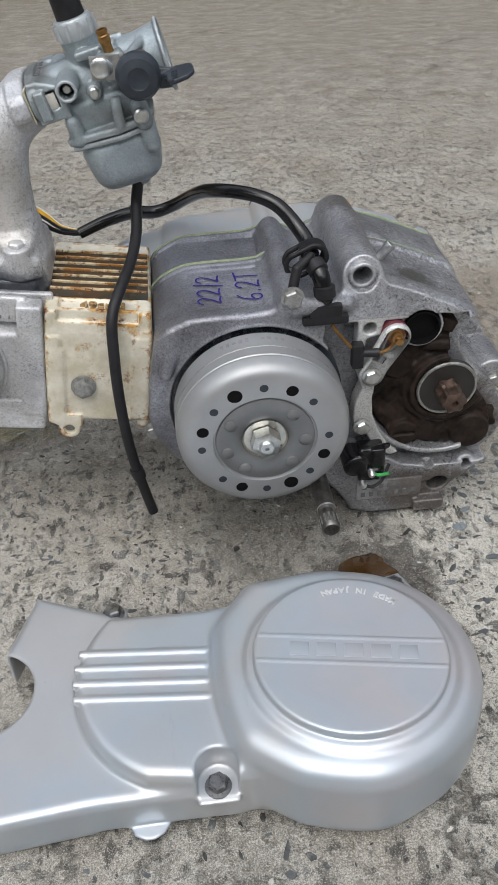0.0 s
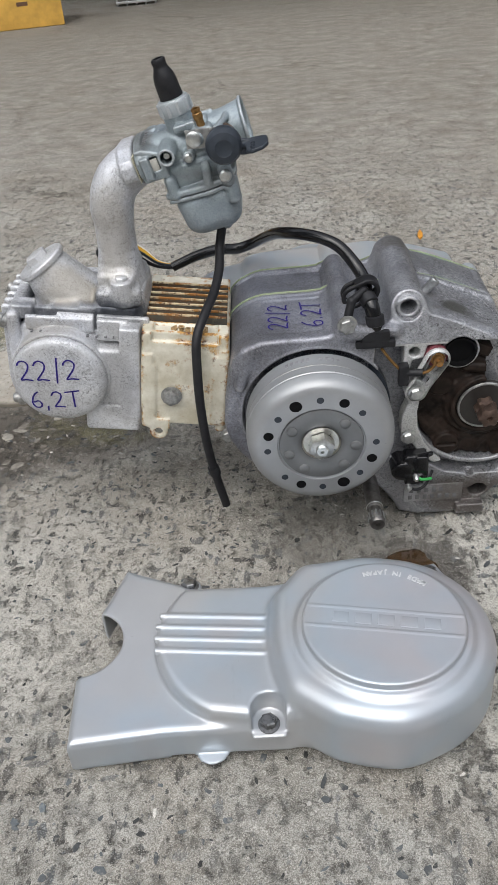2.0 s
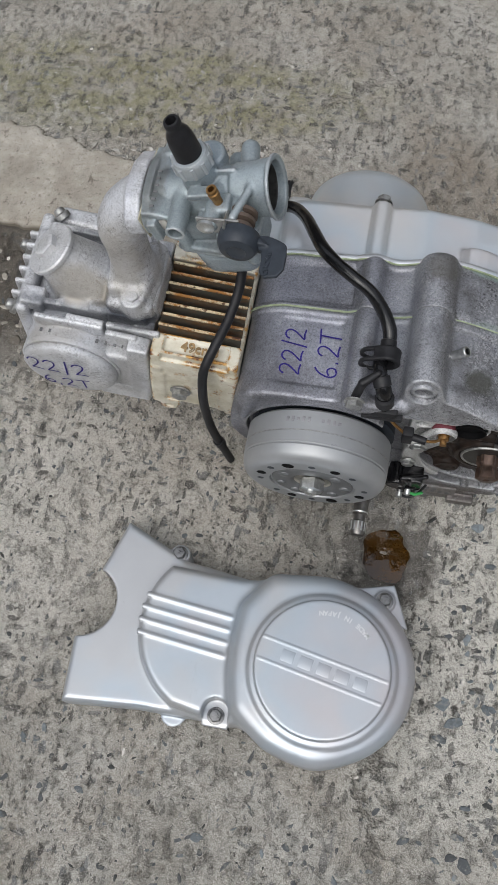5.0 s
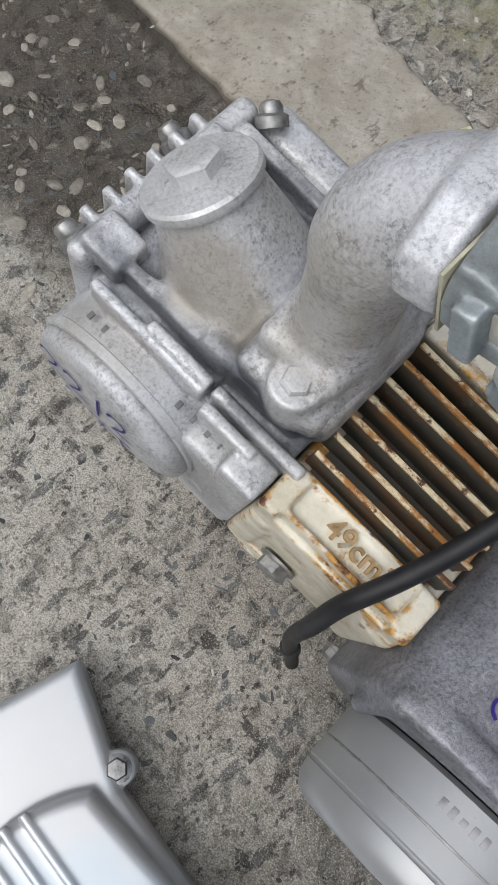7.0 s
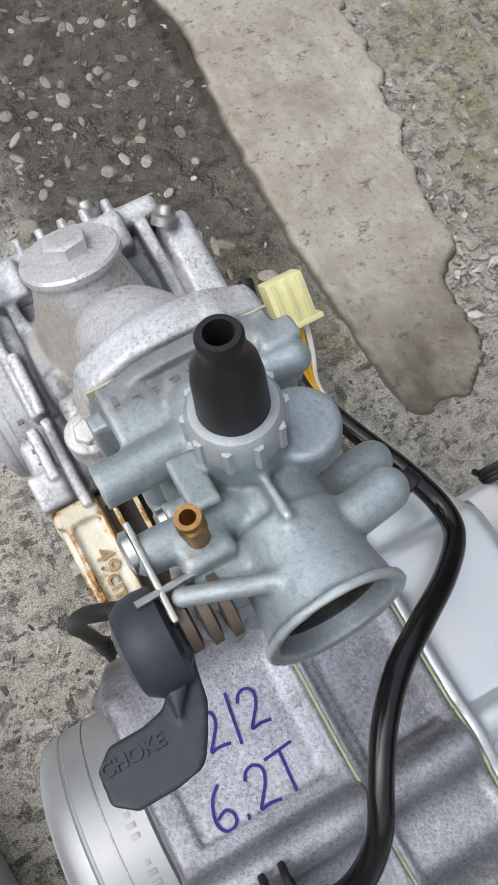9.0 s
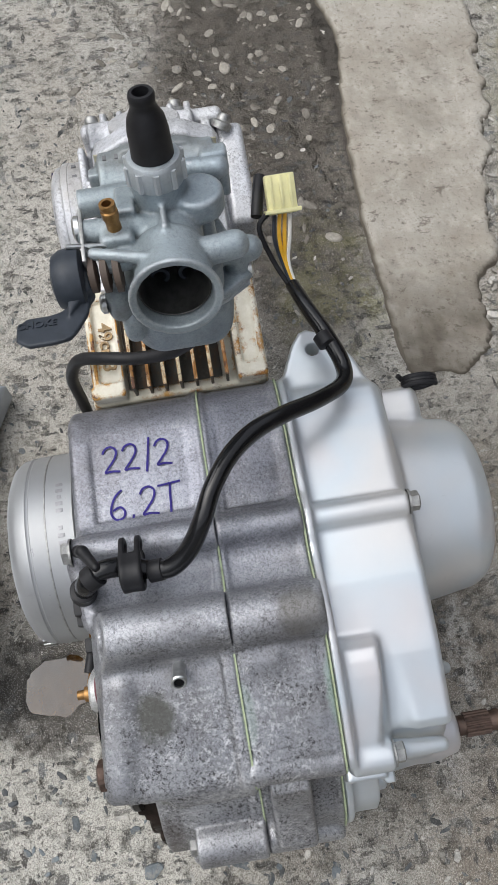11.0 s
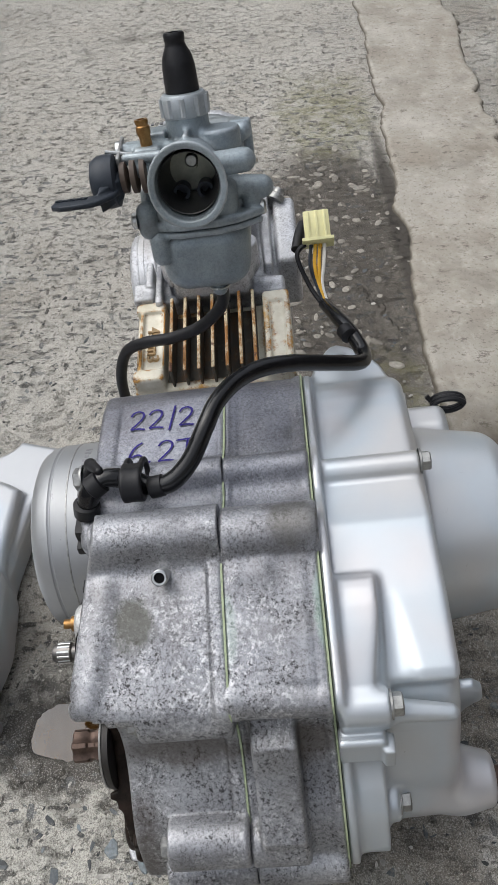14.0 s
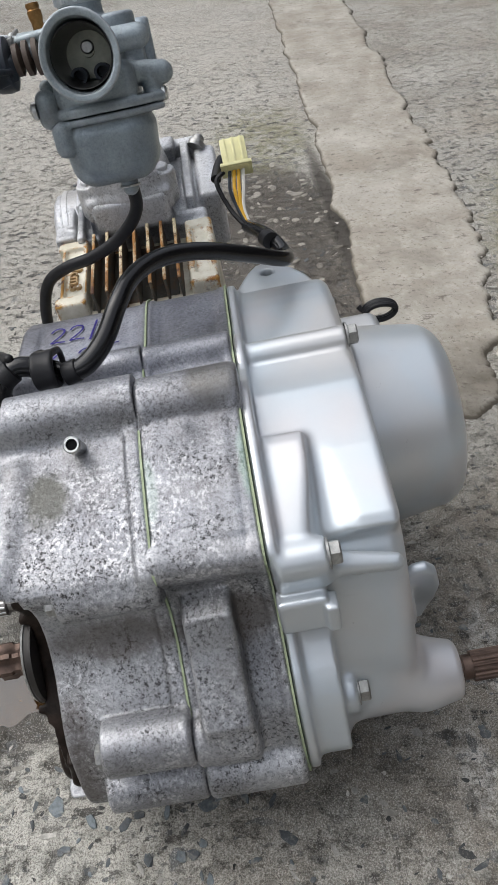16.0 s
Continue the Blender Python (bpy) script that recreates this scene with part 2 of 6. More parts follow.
def concrete():
    n = Nodes("worn_concrete")
    big, mid = n.noise(1.7, 5, 0.6), n.noise(8, 8, 0.70)
    fine, grit = n.noise(150, 7, 0.78), n.noise(520, 4, 0.7)
    base = n.mix(n.ramp(mid, (0.36, 0.0), (0.62, 1.0)), (0.27, 0.248, 0.208), (0.53, 0.51, 0.46))
    base = n.mix(n.calc("MULTIPLY", n.ramp(big, (0.4, 0.0), (0.65, 1.0)), 0.4), base, (0.46, 0.45, 0.41))
    brown = n.calc("MULTIPLY", n.ramp(n.noise(5.5, 6, 0.68), (0.45, 0.0), (0.62, 1.0)), 0.5)
    base = n.mix(brown, base, (0.32, 0.265, 0.20))
    # paler stretches
    pale_floor = n.calc("MAXIMUM", n.calc("MAXIMUM", n.spot(-1.0, -0.05, 0.62, 0.30, 0.38, 0.3, 4.0), n.spot(-0.30, 0.0, 0.26, 0.16, 0.38, 0.4, 6.0)), n.spot(-1.3, 0.1, 0.8, 0.42, 0.38, 0.35, 3.0))
    base = n.mix(n.calc("MULTIPLY", pale_floor, 0.6), base, (0.64, 0.61, 0.545))
    base = n.mix(n.calc("MULTIPLY", n.spot(0.20, 0.38, 0.30, 0.17, 0.36, 0.5, 8.0), 0.55), base, (0.21, 0.155, 0.105))
    base = n.mix(n.calc("MULTIPLY", n.spot(0.23, -0.05, 0.24, 0.22, 0.36, 0.4, 8.0), 0.85), base, (0.66, 0.64, 0.575))
    # brown floor towards the shop, darkened: its shade is put into the colour
    base = n.mix(n.calc("MULTIPLY", n.spot(0.6, 3.4, 4.2, 2.9, 0.38, 0.25, 1.6), 0.62), base, (0.205, 0.175, 0.135))
    # patchy wear of the far floor: pale rubbed islands among darker dirt
    worn = n.spot(0.3, 2.6, 3.0, 2.1, 0.38, 0.25, 2.0)
    patch = n.noise(17, 7, 0.78)
    base = n.mix(n.calc("MULTIPLY", n.ramp(patch, (0.40, 1.0), (0.49, 0.0)), n.calc("MULTIPLY", worn, 0.6)), base, (0.12, 0.10, 0.078))
    base = n.mix(n.calc("MULTIPLY", n.ramp(patch, (0.52, 0.0), (0.62, 1.0)), n.calc("MULTIPLY", worn, 0.5)), base, (0.56, 0.53, 0.47))
    # damp dark ground beside the screed strip
    damp = n.spot(-0.46, 0.245, 0.32, 0.125, 0.26, 0.42, 6.0)
    base = n.mix(n.calc("MULTIPLY", damp, 0.88), base, (0.088, 0.070, 0.050))
    moss = n.calc("MULTIPLY", n.calc("MAXIMUM", n.spot(-0.23, 0.27, 0.10, 0.06), n.calc("MAXIMUM", n.spot(-0.30, 0.55, 0.36, 0.09), n.spot(-0.85, 0.26, 0.18, 0.09))), n.ramp(n.noise(30, 6, 0.75), (0.40, 0.0), (0.58, 1.0)))
    base = n.mix(n.calc("MULTIPLY", moss, 0.8), base, (0.20, 0.195, 0.055))
    # oil round the hole, and shade under the engine painted as a half-strength patch
    oily = n.calc("MAXIMUM", n.spot(0.074, 0.004, 0.062, 0.056, 0.2, 0.4, 45.0), n.calc("MULTIPLY", n.spot(0.02, 0.05, 0.10, 0.07, 0.38, 0.5, 16.0), 0.5))
    base = n.mix(n.calc("MULTIPLY", oily, 0.92), base, (0.032, 0.026, 0.02))
    # chalky scuffs
    chalk = n.calc("MULTIPLY", n.calc("MAXIMUM", n.spot(0.09, 0.308, 0.045, 0.013, 0.3, 0.6, 60.0), n.spot(0.165, 0.28, 0.03, 0.012, 0.3, 0.6, 60.0)), n.ramp(fine, (0.42, 0.0), (0.58, 1.0)))
    base = n.mix(n.calc("MULTIPLY", chalk, 0.75), base, (0.74, 0.72, 0.68))
    # scars, pits and grit
    clump = n.ramp(n.noise(13, 7, 0.78), (0.42, 0.1), (0.60, 1.0))
    clump = n.calc("MAXIMUM", clump, n.calc("MULTIPLY", n.calc("MAXIMUM", n.spot(0.26, 0.0, 0.24, 0.30, 0.38, 0.3, 8.0), n.spot(-0.75, -0.05, 0.35, 0.30, 0.38, 0.3, 6.0)), 0.9))
    scars = n.noise(58, 7, 0.76, stretch=(1.5, 1.0, 1.0))
    deep = n.calc("MULTIPLY", n.ramp(scars, (0.39, 1.0), (0.43, 0.0)), clump)
    base = n.mix(n.calc("MULTIPLY", deep, 0.92), base, (0.07, 0.06, 0.048))
    base = n.mix(n.calc("MULTIPLY", n.ramp(n.noise(30, 7, 0.78), (0.56, 0.0), (0.70, 1.0)), 0.5), base, (0.62, 0.595, 0.54))
    base = n.mix(n.calc("MULTIPLY", n.ramp(fine, (0.38, 1.0), (0.45, 0.0)), 0.72), base, (0.14, 0.125, 0.10))
    base = n.mix(n.calc("MULTIPLY", n.ramp(grit, (0.38, 1.0), (0.48, 0.0)), 0.55), base, (0.20, 0.18, 0.15))
    base = n.mix(n.calc("MULTIPLY", n.ramp(grit, (0.56, 0.0), (0.68, 1.0)), 0.35), base, (0.68, 0.66, 0.61))
    # broken dark chips of several sizes, a few blue-grey and pale ones
    relief, field = None, n.calc("MULTIPLY", n.ramp(n.noise(7, 5, 0.65), (0.36, 0.3), (0.52, 1.0)), n.calc("ADD", n.calc("MULTIPLY", n.spot(-0.1, 0.25, 1.5, 1.15, 0.38, 0.2, 3.0), 0.85), 0.15))
    for scale, share, size, stretch, turn in ((105, 0.24, 0.40, (1.0, 0.42, 1.0), 25), (120, 0.26, 0.40, (0.42, 1.0, 1.0), -20), (112, 0.22, 0.40, (1.0, 0.42, 1.0), -52), (260, 0.30, 0.42, (1.0, 0.7, 1.0), 10), (62, 0.07, 0.36, (0.8, 1.0, 1.0), 40)):
        mask, pick = n.flakes(scale, share, size, stretch, turn, 0.5)
        mask = n.calc("MULTIPLY", mask, field)
        tone = n.ramp(pick, (0.0, (0.055, 0.05, 0.045)), (0.40, (0.115, 0.11, 0.10)), (0.72, (0.165, 0.175, 0.178)), (0.86, (0.26, 0.245, 0.215)), (1.0, (0.50, 0.48, 0.43)))
        base = n.mix(n.calc("MULTIPLY", mask, 0.92), base, tone)
        relief = mask if relief is None else n.calc("MAXIMUM", relief, mask)
    n.bump(relief, 0.5, -0.0012)
    pin = n.noise(1150, 3, 0.7)
    base = n.mix(n.ramp(pin, (0.40, 0.62), (0.50, 0.0)), base, (0.09, 0.08, 0.068))
    base = n.mix(n.ramp(pin, (0.55, 0.0), (0.64, 0.55)), base, (0.78, 0.76, 0.71))
    # soaked ground is darker right through
    base = n.mix(n.calc("MULTIPLY", damp, 0.72), base, n.mix(1.0, base, (0.42, 0.39, 0.36), "MULTIPLY"))
    # shadow along the strip's foot put into the colour, with dirt and wet
    base = n.mix(n.calc("MULTIPLY", n.spot(-0.48, 0.326, 0.36, 0.016, 0.3, 0.25, 14.0), 0.85), base, (0.05, 0.042, 0.033))
    # a few wandering cracks
    crack = n.cells(1.1, feature="DISTANCE_TO_EDGE")
    bend = n.add("ShaderNodeVectorMath")
    bend.operation = "MULTIPLY_ADD"
    wav = n.add("ShaderNodeTexNoise", Scale=7.0, Detail=6.0, Roughness=0.7)
    n.link(n.coord.outputs["Object"], wav.inputs["Vector"])
    n.link(wav.outputs["Color"], bend.inputs[0])
    bend.inputs[1].default_value = (0.22, 0.22, 0.0)
    n.link(n.coord.outputs["Object"], bend.inputs[2])
    n.link(bend.outputs[0], crack.inputs["Vector"])
    line = n.calc("MULTIPLY", n.ramp(n.calc("ADD", crack.outputs["Distance"], n.calc("MULTIPLY", n.noise(40, 5, 0.7), 0.02)), (0.010, 1.0), (0.020, 0.0)), n.ramp(n.noise(3.1, 3), (0.53, 0.0), (0.60, 1.0)))
    base = n.mix(n.calc("MULTIPLY", line, 0.7), base, (0.08, 0.07, 0.055))
    n.bump(grit, 0.6, 0.0012)
    n.bump(fine, 0.75, 0.0026)
    n.bump(n.ramp(scars, (0.37, 0.0), (0.47, 1.0)), 0.7, 0.003)
    n.bump(line, 0.8, -0.004)
    n.bump(mid, 0.3, 0.006)
    rough = n.calc("SUBTRACT", n.calc("ADD", n.calc("MULTIPLY", mid, 0.2), 0.70), n.calc("MULTIPLY", n.calc("MAXIMUM", damp, oily), 0.3))
    return n.out(base, rough, 0.0)


def screed():
    n = Nodes("smooth_cement_screed")
    mid, fine = n.noise(11, 7, 0.68), n.noise(200, 6, 0.78)
    base = n.mix(n.ramp(mid, (0.32, 0.0), (0.68, 1.0)), (0.30, 0.27, 0.225), (0.49, 0.465, 0.41))
    base = n.mix(n.calc("MULTIPLY", n.ramp(n.noise(45, 6, 0.75), (0.52, 0.0), (0.66, 1.0)), 0.5), base, (0.58, 0.55, 0.49))
    base = n.mix(n.calc("MULTIPLY", n.ramp(n.noise(6, 7, 0.75), (0.46, 0.0), (0.62, 1.0)), 0.5), base, (0.28, 0.235, 0.18))
    base = n.mix(n.calc("MULTIPLY", n.ramp(fine, (0.34, 1.0), (0.45, 0.0)), 0.7), base, (0.13, 0.105, 0.08))
    scars = n.noise(50, 6, 0.76, stretch=(1.8, 1.0, 1.0))
    base = n.mix(n.calc("MULTIPLY", n.ramp(scars, (0.36, 1.0), (0.41, 0.0)), 0.7), base, (0.12, 0.10, 0.08))
    geo = n.tree.nodes.new("ShaderNodeSeparateXYZ")
    n.link(n.coord.outputs["Object"], geo.inputs[0])
    # shadow and lodged dirt along the strip's broken foot, both as colour
    base = n.mix(n.ramp(geo.outputs[2], (0.0, 0.9), (0.0030, 0.0)), base, (0.085, 0.07, 0.05))
    n.bump(fine, 0.6, 0.0015)
    n.bump(scars, 0.5, 0.003)
    n.bump(mid, 0.4, 0.004)
    return n.out(base, 0.8, 0.0)


def stones(name, dark, light):
    n = Nodes(name)
    geo = n.tree.nodes.new("ShaderNodeNewGeometry")
    pick = n.ramp(geo.outputs["Random Per Island"], (0.0, dark), (0.7, light), (1.0, tuple(min(1, c * 1.5) for c in light)))
    f = n.noise(300, 6, 0.78)
    base = n.mix(n.ramp(f, (0.4, 0.0), (0.6, 1.0)), n.mix(1.0, pick, (0.62, 0.62, 0.62), "MULTIPLY"), pick)
    # cement skin left on the stones
    base = n.mix(n.ramp(n.noise(140, 6, 0.75), (0.52, 0.0), (0.62, 0.75)), base, (0.30, 0.285, 0.25))
    n.bump(f, 0.5, 0.001)
    return n.out(base, 0.62, 0.0)


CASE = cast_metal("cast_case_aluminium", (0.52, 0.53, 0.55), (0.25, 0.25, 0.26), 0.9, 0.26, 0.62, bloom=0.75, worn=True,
                  # the two patches at x 150 darken the hollow under the shell's lip
                  patches=(((164, 71, -22), (24, 5, 66), (0.075, 0.055, 0.043), 0.92), ((118, 138, 58), (24, 4, 9), (0.42, 0.58, 0.48), 0.2), ((108, 183, 60), (30, 5, 9), (0.45, 0.62, 0.52), 0.4), ((128, 60, -108), (44, 26, 22), (0.10, 0.08, 0.065), 0.7), ((160, 84, -50), (30, 12, 40), (0.07, 0.05, 0.04), 0.7), ((150, 110, 4), (10, 30, 12), (0.11, 0.09, 0.075), 0.6), ((150, 160, 6), (10, 24, 14), (0.12, 0.10, 0.085), 0.6),
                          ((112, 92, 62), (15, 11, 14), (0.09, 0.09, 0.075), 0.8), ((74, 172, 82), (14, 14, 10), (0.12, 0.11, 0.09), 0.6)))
# blue-black for the head's slots and joints: grime plus their shade, painted
GRIME_SHADE, DUST = (0.052, 0.06, 0.076), (0.34, 0.30, 0.235)
HEADM = cast_metal("cast_head_aluminium", (0.74, 0.75, 0.765), (0.52, 0.52, 0.525), 0.5, 0.16, 0.3, seed=5.0, bloom=0.7, grainy=0.38, patches=(
    ((-182, 103, 71), (62, 9, 17), GRIME_SHADE, 0.6), ((-222, 100, 72), (26, 7, 20), GRIME_SHADE, 0.55), ((-166, 124, 78), (12, 30, 16), GRIME_SHADE, 0.6), ((-190, 161, 74), (46, 9, 20), GRIME_SHADE, 0.6), ((-150, 101, 74), (16, 14, 9), GRIME_SHADE, 0.7),
    ((-138, 132, 68), (7, 52, 20), GRIME_SHADE, 0.65), ((-236, 140, 66), (14, 40, 14), GRIME_SHADE, 0.5), ((-190, 116, 84), (26, 14, 26), DUST, 0.6), ((-150, 112, 130), (22, 12, 44), DUST, 0.45), ((-216, 82, 68), (34, 10, 12), DUST, 0.35), ((-160, 84, 20), (20, 24, 40), (0.16, 0.15, 0.14), 0.35)))
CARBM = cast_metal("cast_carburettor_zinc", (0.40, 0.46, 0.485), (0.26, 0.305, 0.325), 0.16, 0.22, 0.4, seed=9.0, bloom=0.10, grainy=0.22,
                   patches=(((-118, 139, 186), (9, 30, 22), (0.13, 0.12, 0.10), 0.5), ((-70, 110, 168), (26, 14, 8), (0.12, 0.11, 0.10), 0.45)))
SILVER = paint("silver_paint", (0.66, 0.655, 0.65), 0.34, 0.55, 0.05, 0.3, 1.0)
SIDESILVER = paint("side_cover_silver_paint", (0.50, 0.51, 0.525), 0.33, 0.5, 0.05, 0.3, 1.0)
MARKS = paint("worn_bright_lettering", (0.70, 0.71, 0.72), 0.4, 0.3, 0.05)
FLYM = paint("dull_steel_flywheel", (0.40, 0.41, 0.42), 0.42, 0.5, 0.16, 0.5)
ZINC = plain("zinc_plated_steel", (0.62, 0.63, 0.62), 0.32, 0.95, 300, 0.2)
DULLBOLT = plain("dull_bolt_steel", (0.36, 0.36, 0.35), 0.45, 0.8, 260, 0.35)
DARKBOLT = plain("dark_plated_bolt", (0.22, 0.22, 0.22), 0.3, 0.9, 260, 0.4)
BRASS = plain("aged_brass", (0.36, 0.20, 0.075), 0.4, 0.9, 250, 0.4)
RUBBER = plain("black_rubber", (0.016, 0.016, 0.018), 0.45, 0.0, 150, 0.3)
GLOSSBLACK = plain("glossy_black_sleeve", (0.007, 0.007, 0.008), 0.2, 0.0, 90, 0.3, 0.4)
BLACKPL = plain("black_plastic", (0.034, 0.041, 0.052), 0.42, 0.0, 160, 0.2)
GREASE = plain("brown_chain_grease", (0.021, 0.0145, 0.0115), 0.42, 0.0, 90, 0.85, 0.9)
RUSTSHAFT = plain("rusty_shaft", (0.105, 0.07, 0.055), 0.45, 0.6, 180, 0.4, 0.4)
GASKET = plain("green_gasket_edge", (0.36, 0.42, 0.27), 0.7, 0.0, 200, 0.3)
RUST = rusty_steel()
FIN = rusty_fin()
FINEDGE = fin_edge(rust=0.475)
# brown stands in for the dark outlines, shadow and grime, round cream letters
LETTER = plain("brown_lettering", (0.40, 0.27, 0.13), 0.6, 0.0, 110, 0.5, 0.2)
INK = plain("purple_marker_ink", (0.035, 0.026, 0.19), 0.5, 0.0, 300, 0.3, 0.0)
for m in (RUBBER, BLACKPL):
    m.node_tree.nodes["Principled BSDF"].inputs["Specular IOR Level"].default_value = 0.3
for m in (GREASE, INK):
    m.node_tree.nodes["Principled BSDF"].inputs["Specular IOR Level"].default_value = 0.15
CREAM = plain("translucent_cream_plastic", (0.78, 0.74, 0.40), 0.4, 0.0, 100, 0.08, 0.05)
YELLOWW = plain("yellow_wire_skin", (0.75, 0.42, 0.03), 0.4, 0.0, 100, 0.1, 0.0)
WHITEW = plain("white_wire_skin", (0.8, 0.78, 0.72), 0.4, 0.0, 100, 0.1, 0.0)
GREENW = plain("green_wire_skin", (0.04, 0.35, 0.08), 0.4, 0.0, 100, 0.1, 0.0)
REDW = plain("red_wire_skin", (0.5, 0.08, 0.04), 0.4, 0.0, 100, 0.1, 0.0)
CONC = concrete()


def rounded(pts, times=2, closed=True):
    """Cuts the corners of an outline until it runs smoothly."""
    for _ in range(times):
        out = [] if closed else [pts[0]]
        n = len(pts)
        for i in range(n if closed else n - 1):
            (ax, az), (bx, bz) = pts[i], pts[(i + 1) % n]
            out += [(ax * 0.75 + bx * 0.25, az * 0.75 + bz * 0.25), (ax * 0.25 + bx * 0.75, az * 0.25 + bz * 0.75)]
        pts = out if closed else out + [pts[-1]]
    return pts


# ---- solids from distance fields, in millimetres, meshed by surface nets ----
def hyp(a, b):
    return np.sqrt(a * a + b * b)


def poly2(x, z, pts):
    """Signed distance to a closed polygon."""
    d = np.full(np.broadcast(x, z).shape, 1e18)
    s = np.ones(d.shape)
    n = len(pts)
    for i in range(n):
        (ax, az), (bx, bz) = pts[i], pts[i - 1]
        ex, ez = bx - ax, bz - az
        wx, wz = x - ax, z - az
        t = np.clip((wx * ex + wz * ez) / (ex * ex + ez * ez + 1e-9), 0, 1)
        d = np.minimum(d, (wx - ex * t) ** 2 + (wz - ez * t) ** 2)
        c1, c2, c3 = z >= az, z < bz, ex * wz > ez * wx
        flip = (c1 & c2 & c3) | (~c1 & ~c2 & ~c3)
        s = np.where(flip, -s, s)
    return s * np.sqrt(d)


def ext(d2, c, c0, c1, r=1.0):
    """A flat shape of distance d2, drawn out along c from c0 to c1, edges rounded by r."""
    a, b = d2 + r, np.abs(c - (c0 + c1) / 2) - (c1 - c0) / 2 + r
    return np.minimum(np.maximum(a, b), 0) + hyp(np.maximum(a, 0), np.maximum(b, 0)) - r


def box(p, mid, half, r=1.0):
    q = [np.abs(p[i] - mid[i]) - half[i] + r for i in range(3)]
    return np.minimum(np.maximum(np.maximum(q[0], q[1]), q[2]), 0) + np.sqrt(sum(np.maximum(v, 0) ** 2 for v in q)) - r


def rod(p, axis, mid, rad, c0, c1, r=1.0):
    """A cylinder along x, y or z; mid gives the two other coordinates in order."""
    i = "xyz".index(axis)
    j, k = [n for n in range(3) if n != i]
    return ext(hyp(p[j] - mid[0], p[k] - mid[1]) - rad, p[i], c0, c1, r)


def pin(p, a, b, ra, rb=None):
    """A round-ended cone from a to b."""
    rb = ra if rb is None else rb
    d = [b[i] - a[i] for i in range(3)]
    q = [p[i] - a[i] for i in range(3)]
    t = np.clip(sum(q[i] * d[i] for i in range(3)) / sum(v * v for v in d), 0, 1)
    return np.sqrt(sum((q[i] - d[i] * t) ** 2 for i in range(3))) - (ra + (rb - ra) * t)


def join(k, *ds):
    """Union with a fillet of about k."""
    out = ds[0]
    for d in ds[1:]:
        h = np.clip(0.5 + 0.5 * (d - out) / k, 0, 1)
        out = d + (out - d) * h - k * h * (1 - h)
    return out


def cut(a, b, k=0.8):
    h = np.clip(0.5 - 0.5 * (a + b) / k, 0, 1)
    return a + (-b - a) * h + k * h * (1 - h)


def turned(p, origin, angle):
    """Coordinates in a frame at origin, turned by angle degrees about y (x towards z)."""
    c, s = math.cos(radians(angle)), math.sin(radians(angle))
    x, z = p[0] - origin[0], p[2] - origin[2]
    return (x * c + z * s, p[1] - origin[1] + 0 * x, z * c - x * s)


def net(name, field, lo, hi, h):
    """A mesh of the zero level of field between the corners lo and hi, on a grid of h."""
    ax = [np.arange(lo[i], hi[i] + h, h) for i in range(3)]
    p = (ax[0][:, None, None], ax[1][None, :, None], ax[2][None, None, :])
    f = np.broadcast_to(field(p), [len(a) for a in ax]).astype(np.float32)
    f = np.where(f == 0, 1e-6, f)
    neg = f < 0
    n = np.array(f.shape)
    corner = [(i, j, k) for i in (0, 1) for j in (0, 1) for k in (0, 1)]
    count = sum(neg[i:n[0] - 1 + i, j:n[1] - 1 + j, k:n[2] - 1 + k].astype(np.int8) for i, j, k in corner)
    cell = np.argwhere((count > 0) & (count < 8))
    index = np.full(n - 1, -1, np.int64)
    index[tuple(cell.T)] = np.arange(len(cell))
    total, hits = np.zeros((len(cell), 3)), np.zeros(len(cell))
    for a in corner:
        for axis in range(3):
            if a[axis]:
                continue
            b = list(a)
            b[axis] = 1
            fa, fb = f[tuple((cell + a).T)], f[tuple((cell + b).T)]
            on = (fa < 0) != (fb < 0)
            t = np.where(on, fa / np.where(on, fa - fb, 1), 0)
            place = np.tile(np.array(a, float), (len(cell), 1))
            place[:, axis] += t
            total += np.where(on[:, None], place, 0)
            hits += on
    verts = (cell + total / hits[:, None]) * h + np.array(lo)
    quads = []
    for axis in range(3):
        u, v = (axis + 1) % 3, (axis + 2) % 3
        sl = [slice(1, -1)] * 3
        sl[axis] = slice(0, -1)
        nxt = list(sl)
        nxt[axis] = slice(1, None)
        a, b = neg[tuple(sl)], neg[tuple(nxt)]
        base = np.array([1, 1, 1])
        base[axis] = 0
        for flip, mask in ((False, a & ~b), (True, ~a & b)):
            e = np.argwhere(mask) + base
            du, dv = np.eye(3, dtype=int)[u], np.eye(3, dtype=int)[v]
            ring = [index[tuple(q.T)] for q in (e - du - dv, e - dv, e, e - du)]
            quads.append(np.stack(ring[::-1] if flip else ring, 1))
    quads = np.concatenate(quads)
    quads = quads[(quads >= 0).all(1)]
    me = bpy.data.meshes.new(name)
    me.vertices.add(len(verts))
    me.vertices.foreach_set("co", (verts * 0.001).astype(np.float32).ravel())
    me.loops.add(quads.size)
    me.loops.foreach_set("vertex_index", quads.astype(np.int32).ravel())
    me.polygons.add(len(quads))
    me.polygons.foreach_set("loop_start", np.arange(0, quads.size, 4, dtype=np.int32))
    me.polygons.foreach_set("use_smooth", np.ones(len(quads), bool))
    me.update(calc_edges=True)
    return me


